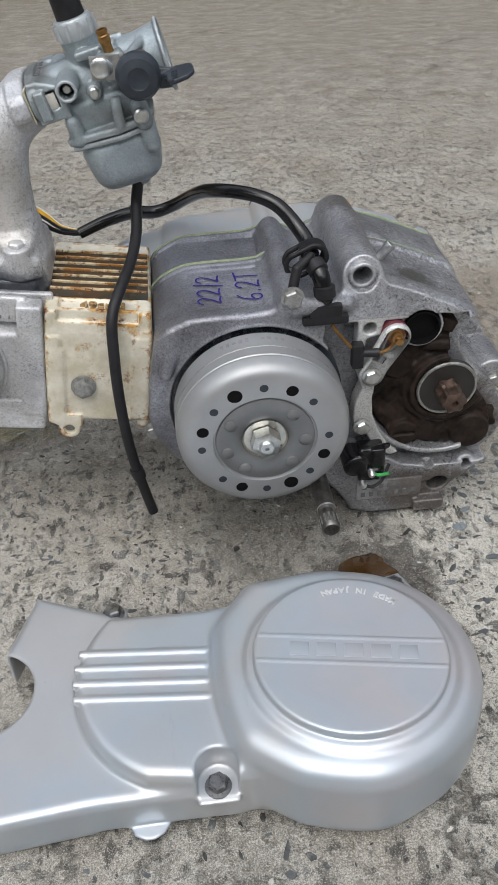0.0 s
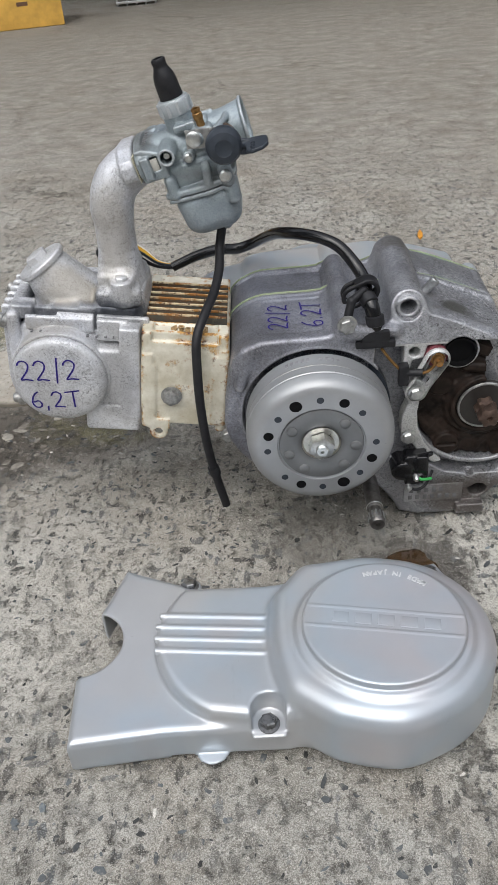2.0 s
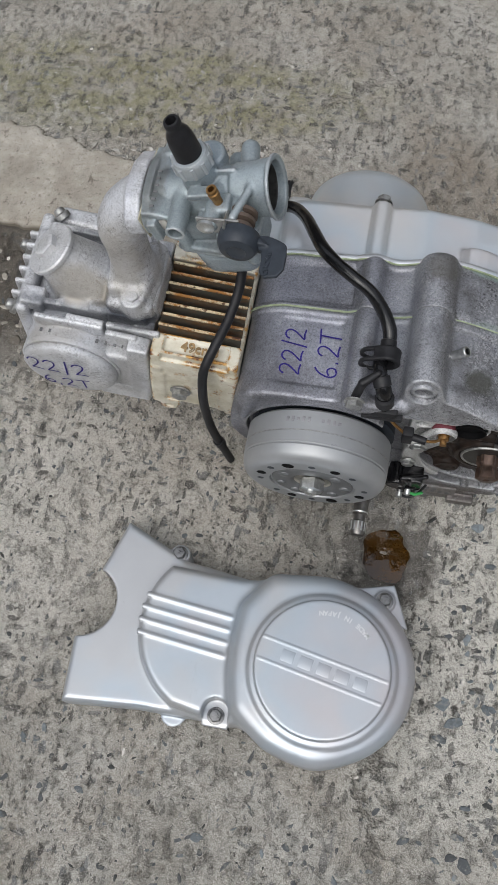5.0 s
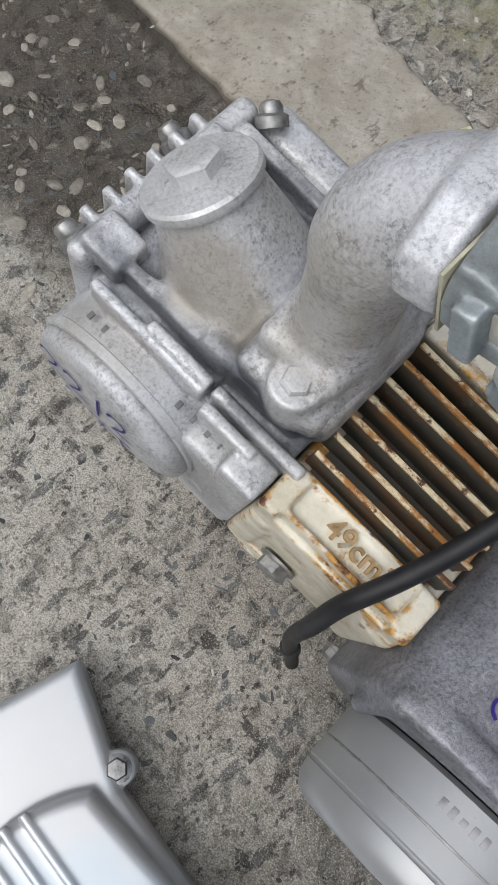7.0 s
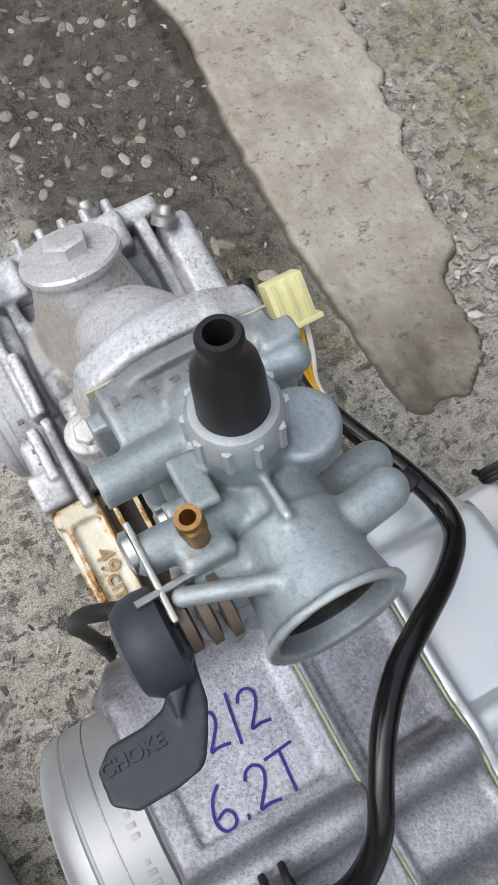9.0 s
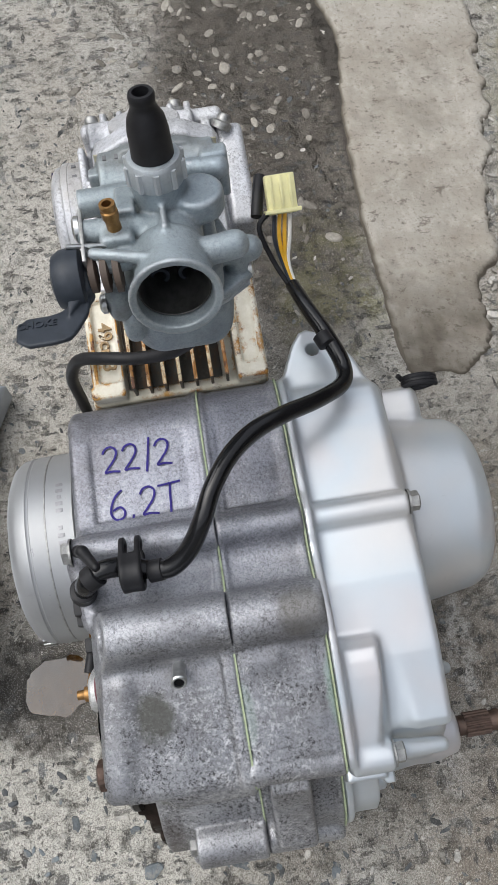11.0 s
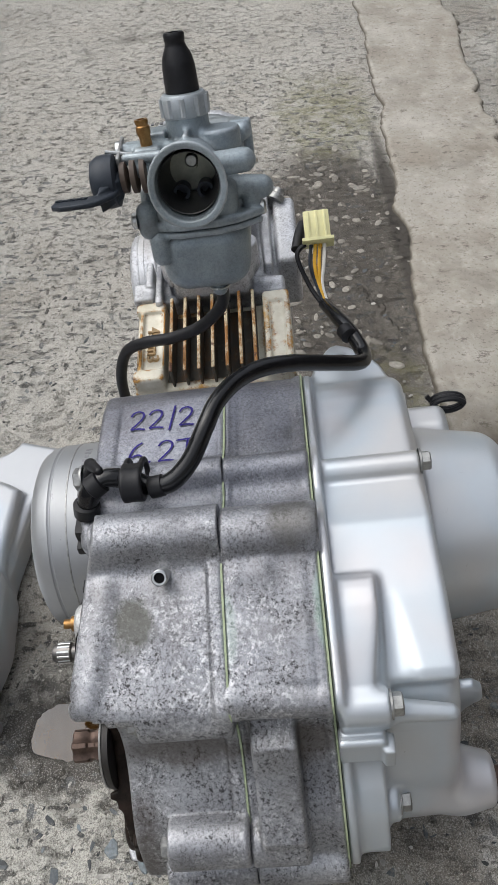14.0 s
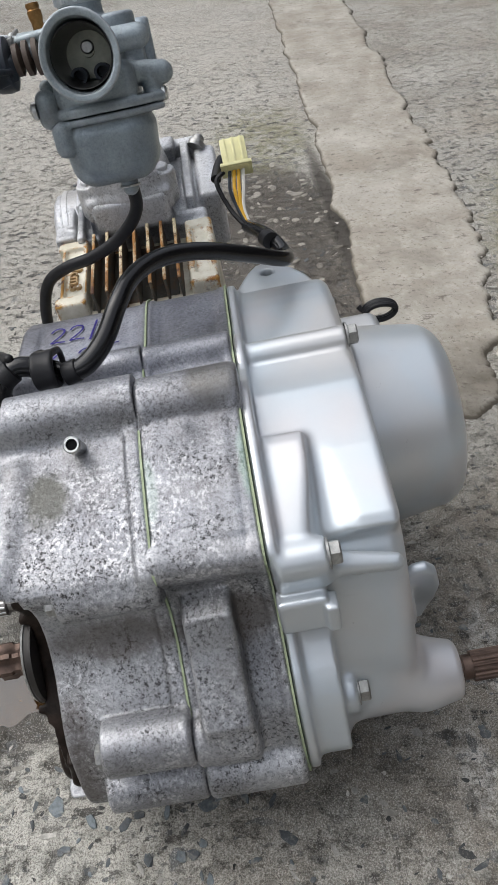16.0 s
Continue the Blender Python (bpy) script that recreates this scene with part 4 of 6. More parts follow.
def barrel(p):
    u, y, v = CYL(p)
    q = (u, y, v)
    body = box(q, (107, 126, -4), (34, 49, 37), 3)
    body = join(1.5, body, box(q, (107, 87, 12), (34, 10, 34), 2), box(q, (107, 171, 12), (34, 9, 33), 2))
    body = join(1.5, body, box(q, (136, 126, -8), (5, 51, 36), 2.5), box(q, (76, 126, -6), (4, 50, 40), 2.5))
    body = join(2, body, box(q, (135, 82, -12), (6, 7, 30), 2), box(q, (79, 82, -5), (7, 7, 34), 2.5))
    body = join(2, body, rod(q, "x", (126, -8), 36, 74, 140, 1))
    tab = ext(np.minimum(hyp(u - 127, v + 48) - 7.5, np.maximum(np.abs(u - 127) - 9, np.abs(v + 40) - 5)), y, 75, 79, 1)
    body = cut(join(1.5, body, tab), rod(q, "y", (127, -48), 3.6, 60, 90, 0.3), 0.5)
    # framed label panel on the top of the near side block
    panel = box(q, (107, 89, 49), (25, 6.5, 6), 2.0)
    body = cut(body, panel, 0.8)
    body = cut(body, box(q, (107, 125.5, 52), (28, 28, 20), 1), 0.8)
    body = cut(body, box(q, (107, 77.5, 44), (26, 2.6, 6), 1.5), 1.2)
    return cut(body, box(q, (107, 171, 49), (25, 5, 6), 2.0), 0.8)


cyl = part("cylinder", net("cylinder", barrel, (-152, 70, -62), (-58, 184, 74), 1.1), RUST, engine, "cream white steel cylinder stained with orange rust")
# added floor; its dark colour stands in for shade deep between the fins
part("fin_gap_shade", slab(tuple(cy_ for cy_ in (-107 * math.cos(radians(TIP)) + 32.6 * math.sin(radians(TIP)), 125.5, 107 * math.sin(radians(TIP)) + 32.6 * math.cos(radians(TIP)))), (28, 27.8, 1.0), 0.3, TIP), FIN, cyl, "dark added floor, shade between the fins")
for y in (102, 111, 120, 129, 138, 147, 156):
    mid = (-107 * math.cos(radians(TIP)) + 36 * math.sin(radians(TIP)), y, 107 * math.sin(radians(TIP)) + 36 * math.cos(radians(TIP)))
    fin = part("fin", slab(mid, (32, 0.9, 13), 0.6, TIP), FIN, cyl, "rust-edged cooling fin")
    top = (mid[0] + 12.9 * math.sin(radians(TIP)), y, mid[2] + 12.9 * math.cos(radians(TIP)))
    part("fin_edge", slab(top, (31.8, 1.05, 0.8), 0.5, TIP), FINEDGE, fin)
hex_bolt((-117, 75, 7), (0, -1, 0), 12, 6, 8.5, cyl, DULLBOLT, "bolt", "dull hexagon bolt")

# cylinder head
CAP_N = Vector((-0.5, 0.0, 0.866))


def head(p):
    u, y, v = CYL(p)
    q = (u, y, v)
    body = box(q, (150, 128, -2), (8, 50, 45), 3)
    body = join(3, body, box(q, (192, 132, 0), (46, 42, 40), 8))
    body = join(4, body, rod(q, "y", (205, 2), 39, 74, 176, 4))
    body = join(2, body, box(q, (172, 84, 2), (28, 8, 26), 4), box(q, (150, 82, 6), (8, 7, 42), 2), box(q, (165, 84, -36), (22, 9, 13), 3))
    # ribs along the top
    body = join(1.5, body, box(q, (172, 93, 42), (36, 2.5, 8), 1.5), box(q, (205, 102, 42), (30, 2.5, 8), 1.5), box(q, (170, 103, 45), (22, 2.5, 7), 1.5), box(q, (200, 168, 42), (38, 3, 7), 1.5))
    # upright plates along the near edge, parted by a slit
    body = join(1.2, body, box(q, (205, 90, 42), (27, 2.2, 6), 1.2), box(q, (164, 86, 41), (12, 2.4, 9), 1.2))
    body = cut(body, box(q, (178, 92, 46), (1.0, 9, 9), 0.5), 0.8)
    body = cut(body, box(q, (186, 97.7, 50), (54, 1.6, 6.5), 1.0), 1.0)
    body = cut(body, box(q, (200, 161, 49), (40, 3.5, 9), 1.5), 1.0)
    # tappet tower
    a, b = Vector((-185, 132, 62)), Vector((-210, 132, 102))
    body = join(9, body, pin(p, (-182, 132, 52), b, 34, 18.5))
    body = np.maximum(body, (p[0] + 212) * CAP_N.x + (p[2] - 104) * CAP_N.z)
    # port boss for the inlet pipe
    body = join(6, body, box(p, (-150, 130, 76), (20, 26, 12), 5))
    # front cover with small fins
    body = join(2, body, box(q, (243, 135, 8), (5, 44, 40), 4))
    for k in range(6):
        body = join(1.0, body, ext(np.abs(y - 106 - k * 10.5) - 2.0, u, 240, 254, 1.2) + np.maximum(v - 46, 0) + np.maximum(-20 - v, 0))
    body = join(1.5, body, box(q, (236, 104, 46), (9, 8, 6), 2), box(q, (236, 152, 46), (9, 9, 6), 2))
    return join(3, body, box(q, (203, 182, 22), (34, 8, 22), 4))


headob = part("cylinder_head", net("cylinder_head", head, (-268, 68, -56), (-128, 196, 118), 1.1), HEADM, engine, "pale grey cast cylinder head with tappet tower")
hcx, hcz = -205 * math.cos(radians(TIP)) + 2 * math.sin(radians(TIP)), 205 * math.sin(radians(TIP)) + 2 * math.cos(radians(TIP))
part("round_cap", lathe([(38.4, 12), (39.4, 11), (39.4, 7.5), (38.6, 7), (37.6, 7), (37.6, 5), (37.0, 2.6), (34.5, 0.6), (31, -0.6), (20, -1.6), (0, -2.0)], (hcx, 67, hcz), (0, 1, 0), 64), HEADM, headob, "round grey side cap with handwriting")
cap_at = Vector((-211, 132, 103))
cap = part("tappet_cap", lathe([(20.5, 0), (21, 0.8), (21, 3.4), (20, 4.6), (12, 5.4), (0, 5.6)], cap_at, CAP_N, 48), HEADM, headob, "round grey tappet cap with hexagon")
hex_bolt(cap_at + CAP_N * 5.3, CAP_N, 16.5, 5.5, 0, cap, HEADM, "hexagon")
for at, way, af in (((-246, 98, 77), (-0.8, 0, 0.6), 9), ((-249, 151, 77), (-0.8, 0, 0.6), 9), ((-226, 180, 84), (-0.6, 0.5, 0.6), 10), ((-246, 84, 10), (-1, 0, 0.1), 9)):
    part("acorn_nut", lathe([(6.2, -7), (6.2, -3), (5.2, -2.4), (4.4, -2), (4.4, 0.2), (3.2, 2), (0, 2.6)], at, way, 14), DULLBOLT, headob, "small domed nut")

# inlet pipe
CARB, PHI = (-84.0, 139.0, 185.0), 14.0
e1 = Vector((math.cos(radians(PHI)), 0, math.sin(radians(PHI))))
e3 = Vector((-math.sin(radians(PHI)), 0, math.cos(radians(PHI))))
e2 = Vector((0, 1, 0))


def cp(a, b, c):
    """A point in the carburettor's frame, in the engine's millimetres."""
    return Vector(CARB) + e1 * a + e2 * b + e3 * c


def flange(q):
    """The two-bolt flange's outline across the carburettor's axis."""
    return poly2(q[1], q[2], rounded([(-29, -4), (-29, 9), (-20, 13), (-12, 17), (12, 17), (20, 13), (29, 9), (29, -4), (20, -8), (12, -14), (-12, -14), (-20, -8)], 1))


def pipe(p):
    body = join(6, pin(p, (-150, 130, 80), (-147.5, 130, 146), 15.6, 15), pin(p, (-147.5, 130, 146), (-145, 131, 157), 15), pin(p, (-145, 131, 157), (-139.5, 133, 166), 15), pin(p, (-139.5, 133, 166), (-131, 136, 172), 15.2), pin(p, (-131, 136, 172), cp(-40, 0, 0), 15.6))
    body = join(4, body, pin(p, (-150, 130, 84), (-149, 130, 100), 19, 17))
    q = turned(p, CARB, PHI)
    body = join(3, body, ext(flange(q), q[0], -50, -38.5, 2))
    # blocky foot that spreads on to the head, with two bosses
    body = join(4, body, box(p, (-150, 130, 88), (16, 22, 14), 5), box(p, (-150, 130, 82), (18, 29, 8), 4), rod(p, "z", (-146, 106), 9, 76, 97, 1.5), rod(p, "z", (-146, 154), 9, 76, 97, 1.5))
    return np.maximum(body, q[0] + 38.5)


inlet = part("inlet_pipe", net("inlet_pipe", pipe, (-178, 94, 70), (-104, 174, 212), 1.1), HEADM, engine, "grey cast aluminium elbow inlet pipe")
hex_bolt((-146, 106, 97), (0.1, 0, 1), 9, 3, 0, inlet, HEADM, "bolt")
hex_bolt((-146, 154, 97), (0.1, 0, 1), 9, 3, 0, inlet, HEADM, "bolt")


def carb_body(p):
    q = turned(p, CARB, PHI)
    body = rod(q, "x", (0, 0), 15, -30, 34, 2)
    oval = hyp(q[1] * 1.08, q[2])
    flare = np.maximum(q[0] - 30, 0)
    bell = ext(oval - 16.8 - flare * 0.15, q[0], 20, 45.5, 0.8)
    rolled = ext(np.abs(oval - 19.8) - 0.9, q[0], 43.6, 46, 0.8)
    body = join(2.0, body, bell)
    body = join(0.8, body, rolled, rod(q, "z", (0, 0), 11, -10, 26, 1.5))
    # mounting block behind the flange, stepped, with a pocket
    body = join(1.5, body, ext(flange(q), q[0], -37, -31, 1.2), ext(poly2(q[0], q[2], [(-36, -10), (-36, 14), (-30, 14), (-17, 8), (-17, -10)]), q[1], -26, 26, 1.5))
    body = cut(body, box(q, (-25, -21, 2), (4, 5, 5), 0.8), 0.6)
    body = join(1.0, body, box(q, (-30, -27, 1), (3, 4, 8), 0.8), box(q, (-27, 25, 2), (4, 6, 12), 1.5), pin(q, (-22, 12, 8), (-20, 26, 9), 5))
    # float chamber lid: a tub with a thick joint flange and screw posts
    body = join(3, body, box(q, (2, 0, -14), (23, 21, 9), 5), ext(poly2(q[0], q[1], [(-26, -24), (6, -30), (23, -26), (28, -10), (28, 10), (24, 22), (14, 34), (-26, 24)]), q[2], -27, -22.5, 1.5))
    body = join(1.2, body, pin(q, (22, -26, -16), (22, -26, -25), 5.2), pin(q, (-19, -22, -14), (-19, -22, -25), 4.4), pin(q, (10, -26, -10), (8, -27, -22), 3.4), pin(q, (10, 28, -16), (10, 28, -25), 5))
    # side passages: idle screw tube, choke housing, small bosses
    body = join(2.0, body, rod(q, "y", (-13, 6), 6.2, -36, -8, 0.6), pin(q, (12, -10, 10), (12, -32, 11), 5.4), pin(q, (24, -10, 6), (27, -24, 7), 4.5))
    body = join(1.5, body, rod(q, "y", (0, -2), 4.2, -24, -6, 0.6), box(q, (16, -20, 8), (7, 7, 7), 2.5), pin(q, (26, 14, 4), (24, 27, 4), 6), pin(q, (10, 20, -12), (8, 34, -14), 6))
    body = join(1.2, body, box(q, (4, -15, 17), (8, 4, 2.4), 1), pin(q, (34, -9, 13), (26, -30, 12), 2.5))
    # flat wing and the rib along the top
    wing = ext(hyp(q[0] - 2, q[1] - 15) - 11, q[2], 6, 17, 2)
    body = join(2.5, body, wing, box(q, (12, 0, 14), (12, 1.2, 5), 0.8))
    bore = np.minimum(ext(oval - 13.0 - np.maximum(q[0] - 14, 0) * 0.125, q[0], 6, 60, 0.5), rod(q, "y", (-13, 6), 4.3, -60, -22, 0.3))
    return cut(body, bore, 0.6)


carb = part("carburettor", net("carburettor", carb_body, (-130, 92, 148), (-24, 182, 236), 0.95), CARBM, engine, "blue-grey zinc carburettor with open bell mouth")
part("paper_gasket", slab(cp(-37.8, 0, 2), (0.45, 27.6, 9.5), 0.2, -PHI), plain("tan_paper", (0.42, 0.40, 0.30), 0.8), carb, "thin pale gasket")


def bowl(p):
    q = turned(p, CARB, PHI)
    rim = ext(poly2(q[0], q[1], [(-25, -23), (6, -29), (22, -25), (27, -10), (27, 10), (23, 21), (14, 33), (-25, 23)]), q[2], -31, -27.6, 1.3)
    cup = hyp(np.maximum(np.abs(q[0] - 1) - 9, 0), np.maximum(np.abs(q[1]) - 10, 0)) - 15.5 + np.maximum(-q[2] - 32, 0) * 0.10
    return join(2, rim, ext(cup, q[2], -63, -28, 11), pin(q, (22, -22, -31), (22, -22, -40), 5), pin(q, (6, 4, -60), (6, 4, -67), 4.5))


part("float_bowl", net("float_bowl", bowl, (-118, 100, 106), (-34, 180, 176), 1.0), CARBM, carb, "smooth grey float bowl")
part("slide", lathe([(12.6, 0), (12.6, 2), (3.0, 2.2), (2.8, 3.4), (0, 3.5)], cp(7.5, 0, 2), e1, 32), plain("slide_plate", (0.42, 0.43, 0.36), 0.35, 0.5), carb, "pale throttle slide")
part("slide_screw", lathe([(3.4, 0), (3.4, 1.6), (2.6, 2.4), (0, 2.5)], cp(9.6, 0, 4), e1, 16), ZINC, carb)
# added liner whose dark colour stands in for shade inside the bell mouth
part("bore_shade", lathe([(11.6, 8.2), (12.0, 20), (13.2, 30), (14.4, 40), (14.8, 40.4)], cp(0, 0, 0), e1, 40, caps=False), plain("shaded_bore", (0.05, 0.05, 0.048), 0.35, 0.4, 120, 0.6, 0.3), carb, "dark liner, shade inside the bell mouth")
# jets made black all over, for the shade inside their holes
for b in (-6, 6):
    part("jet", lathe([(4.2, 0), (4.2, 9), (2.8, 9), (2.6, 2), (0, 2)], cp(14, b, -8.5), e1, 20), BLACKPL, carb)
nut_ob = part("cap_nut", lathe([(9, 0), (11.2, 0.6), (11.7, 2), (11.7, 10), (10.6, 11.5), (8, 12), (0, 12)], cp(0, 0, 23), e3, 36), CARBM, carb, "grey ribbed cap nut")
for k in range(10):
    a = 2 * math.pi * k / 10
    part("grip", tube([cp(11.5 * math.cos(a), 11.5 * math.sin(a), 24.5), cp(11.5 * math.cos(a), 11.5 * math.sin(a), 33)], 1.4, 6, 1), CARBM, nut_ob)
part("cable_boot", lathe([(8.6, 0), (8.5, 2), (8.2, 11), (7.4, 16), (5.4, 20), (4.8, 22), (5.1, 23), (5.2, 25.6), (4.6, 26.6), (3.3, 26.6), (3.0, 14), (0, 14)], cp(0, 0, 35), e3, 32), RUBBER, carb, "black rubber cable boot")
part("brass_tube", lathe([(4.4, 0), (4.2, 3), (3.0, 3.6), (2.9, 8), (3.5, 10), (3.5, 13), (2.9, 13.6), (3.4, 15), (3.2, 16.4), (2.0, 16.4), (1.9, 8), (0, 8)], cp(16, -20, 11), (e3 + e2 * -0.05), 20), BRASS, carb, "stubby brass breather tube")
for at, way, af in ((cp(10, -34.5, 12), -e2, 10), (cp(22, -31, -20), -e2, 8), (cp(0, -24, -2), -e2, 6), (cp(10, 32, -24), e2, 7)):
    part("screw", lathe([(af * 0.55, 0), (af * 0.55, 2), (af * 0.4, 3), (0, 3)], at, way, 20), ZINC, carb)
choke = part("choke_knob", lathe([(10, -5), (12.4, -4), (12.9, 0), (12.4, 4), (10.5, 7), (6, 8.4), (5, 7.8), (0, 8.4)], cp(29, -40, 3), -e2, 36), BLACKPL, carb, "black plastic choke knob")


def choke_blade(p):
    lift = p[2] - 197.5 - 0.30 * (p[0] + 34) + 0 * p[1]
    blade = ext(poly2(p[0], p[1], rounded([(-62, 104), (-42, 105), (-30, 99), (-26, 95), (-26, 75), (-41, 75), (-41, 92), (-46, 97), (-62, 98)], 1)), lift, -1.4, 1.4, 0.6)
    web = ext(poly2(p[0], p[1], [(-58, 106), (-50, 106), (-38, 96), (-44, 96), (-60, 100)]), p[2], 188, 199, 1)
    return join(1.5, blade, web)


part("choke_arm", net("choke_arm", choke_blade, (-66, 70, 184), (-22, 112, 206), 0.8), BLACKPL, carb, "thin black plastic choke lever")
fibre = plain("brown_fibre", (0.09, 0.065, 0.05), 0.6)
for k in range(3):
    part("choke_washer", lathe([(5, 0), (8.6 - k * 0.6, 0.6), (8.6 - k * 0.6, 3), (5, 3.6)], cp(29, -20 - 5 * k, 4), -e2, 24), fibre, carb)
part("choke_wire", tube([cp(22, -24, 12), cp(24, -40, 16)], 1.0, 8, 2), ZINC, carb)
part("bracket", slab(cp(17, -33.5, 10), (13, 0.8, 6.5), 0.6, -PHI + 12), DULLBOLT, carb, "dull steel choke bracket plate")
# black slabs on the heads, for the shade in screw slots
for at, r in ((cp(10, -37.2, 12), 4.2), (cp(22, -33.4, -20), 3.2)):
    part("screw_slot", slab(at, (r * 0.7, 0.25, 0.6), 0.1, 40), hollow_shade, carb)
    part("screw_slot", slab(at, (0.6, 0.25, r * 0.7), 0.1, 40), hollow_shade, carb)
part("idle_screw", lathe([(2.6, 0), (2.6, 6), (2.0, 7), (0, 7)], cp(-13, -24, 6), -e2, 16), ZINC, carb, "small bright idle screw")
part("clip_plate", slab(cp(-25, -24.5, 1), (3.2, 0.8, 4.6), 0.3, -PHI), plain("pale_plate", (0.62, 0.60, 0.55), 0.5, 0.2), carb)

# drain hose
part("drain_hose", tube([cp(6, 4, -60), (-69, 142, 106), (-71, 128, 90), (-76, 108, 79), (-83, 88, 72), (-90, 72, 60), (-92, 63, 36), (-93, 61, 4), (-92, 60, -30), (-89, 60, -60), (-82, 58, -100)], 3.7, 14, 8), RUBBER, engine, "matt black rubber drain hose")
part("hose_sleeve", tube([(-89.5, 60, -58), (-88, 60, -66)], 4.9, 14, 3), RUBBER, engine, "short black rubber sleeve")
part("hose_clip", tube([cp(6 + 5.2 * math.cos(a), 4 + 5.2 * math.sin(a), -66) for a in np.linspace(0, 6.2, 12)], 0.6, 6, 2), ZINC, engine)

# wiring
part("wiring_harness", tube([(-118, 203, 59), (-98, 208, 65), (-78, 215, 67), (-60, 221, 64), (-46, 218, 69), (-34, 202, 81), (-24, 181, 93), (-15, 164, 100), (-3, 150, 104), (12, 139, 104), (25, 132, 99), (36, 123, 88), (42, 112, 80), (41, 101, 77), (38, 90, 80), (39, 78, 84), (43, 69, 78), (45, 65, 66), (45, 64, 56)], 6.0, 14, 6, [4.2, 4.4, 4.8, 4.8, 4.6, 4.6, 4.8, 4.9, 4.7, 4.6, 4.8, 5.0, 5.2, 4.9, 5.4, 5.0, 5.8, 5.3, 6.2]), GLOSSBLACK, engine, "glossy black taped wiring harness")
for k, (at, r) in enumerate((((-74, 213, 69), 5.2), ((42, 104, 77.5), 5.8), ((41, 73, 82), 6.4), ((45, 65, 69), 6.9))):
    way = ((0.9, 0.35, 0.0), (0, -1, -0.2), (0.3, -0.8, -0.4), (0.1, -0.2, -1))[k]
    part("tape_turn", lathe([(r - 1, -4), (r, -3.4), (r, 3.4), (r - 1, 4)], at, way, 20), RUBBER, engine, "black tape wound round the harness")
part("grommet", slab((45, 63, 52), (15, 6, 3), 1.5), RUBBER, engine, "black rubber wire grommet")
part("grommet_neck", slab((45, 63.5, 58), (11, 6.5, 5), 3), RUBBER, engine)
conn = part("wire_connector", slab((-160, 203, 90), (11, 8.5, 5.5), 1.0, 35), CREAM, engine, "translucent yellow plastic wire connector")
part("flange", slab((-152.5, 203, 84.5), (1.2, 10.5, 7), 0.5, 35), CREAM, conn)
for k in range(3):
    part("rib", slab((-157, 197.5 + 5.5 * k, 95), (10, 0.8, 0.9), 0.3, 35), CREAM, conn)
for k, m in enumerate((BLACKPL, YELLOWW, YELLOWW, WHITEW)):
    part("wire", tube([(-151, 198 + k * 3, 84), (-140, 196 + k * 3, 76), (-130, 199 + k * 1.2, 66), (-116, 203 + k * 0.6, 60)], 1.2, 8, 5), m, engine, "thin coloured wire")
part("black_lead", tube([(-152, 194, 84), (-146, 188, 80), (-132, 194, 66), (-116, 202, 59)], 1.6, 8, 5), RUBBER, engine, "thin black lead")
part("lead_cap", tube([(-180, 194, 82), (-168, 191, 82), (-155, 188, 79)], 3.6, 12, 3), RUBBER, engine, "short black rubber cap on a lead")
def clip_shape(p):
    q = turned(p, (37, 0, 79), 25)
    loop = np.abs(hyp(np.maximum(np.abs(q[0]) - 6, 0), q[2]) - 7.6) - 1.6
    return join(1, ext(loop, p[1], 87, 90, 0.9), ext(loop, p[1], 95, 98, 0.9), ext(loop + np.maximum(-q[0], 0), p[1], 87, 98, 0.9))


part("clip_strap", net("clip_strap", lambda p: join(1, pin(p, (24, 64, 70), (28, 69, 84), 3.4, 3.2), pin(p, (28, 69, 84), (38, 76, 89), 3.2, 2.4)), (16, 56, 62), (48, 84, 98), 0.9), RUBBER, engine, "black rubber cable strap")
part("cable_clip", net("cable_clip", clip_shape, (12, 84, 56), (64, 106, 104), 0.9), RUBBER, engine, "black bent wire clip")

# output shaft, seal, gear lever shaft


def grease(p):
    x, z = p[0] - SHAFT[0], p[2] - SHAFT[1]
    lump = 0.9 * np.sin(p[0] * 0.31 + p[2] * 0.12) * np.sin(p[2] * 0.27 - p[0] * 0.05) + 0.5 * np.sin(p[0] * 0.9) * np.sin(p[2] * 0.8 + 1)
    body = join(2, rod(p, "y", SHAFT, 54, 70.5, 82, 1) - lump, rod(p, "y", SHAFT, 32, 68, 84, 2) - lump * 0.4)
    # raised ring round the seal, gear cover lobes and a slotted plug
    body = join(2, body, ext(np.abs(hyp(x, z) - 25) - 2.2, p[1], 64.5, 84, 1.5), rod(p, "y", (107, -55), 11, 66, 84, 1.5), rod(p, "y", (158, -60), 15, 67, 86, 2), rod(p, "y", (160, 10), 13, 67, 86, 2), rod(p, "y", (98, 4), 10, 68, 86, 2))
    body = join(2, body, ext(poly2(p[0], p[2], [(124, 46), (150, 47), (154, 38), (140, 26), (126, 30)]), p[1], 67, 84, 2), pin(p, (150, 70, 20), (164, 71, -8), 4), pin(p, (118, 70, 20), (142, 69, 18), 5))
    body = cut(body, box(p, (107, 64, -55), (8, 3.6, 1.3), 0.5), 0.5)
    body = cut(body, box(p, (126, 67, -62), (7, 5, 9), 3), 2)
    body = np.maximum(body, poly2(p[0], p[2], OUTLINE) + 11.0)
    body = cut(body, rod(p, "y", (110.5, 37), 14, 60, 100, 1), 1)
    return cut(body, rod(p, "y", SHAFT, 20, 55, 69, 1), 1)


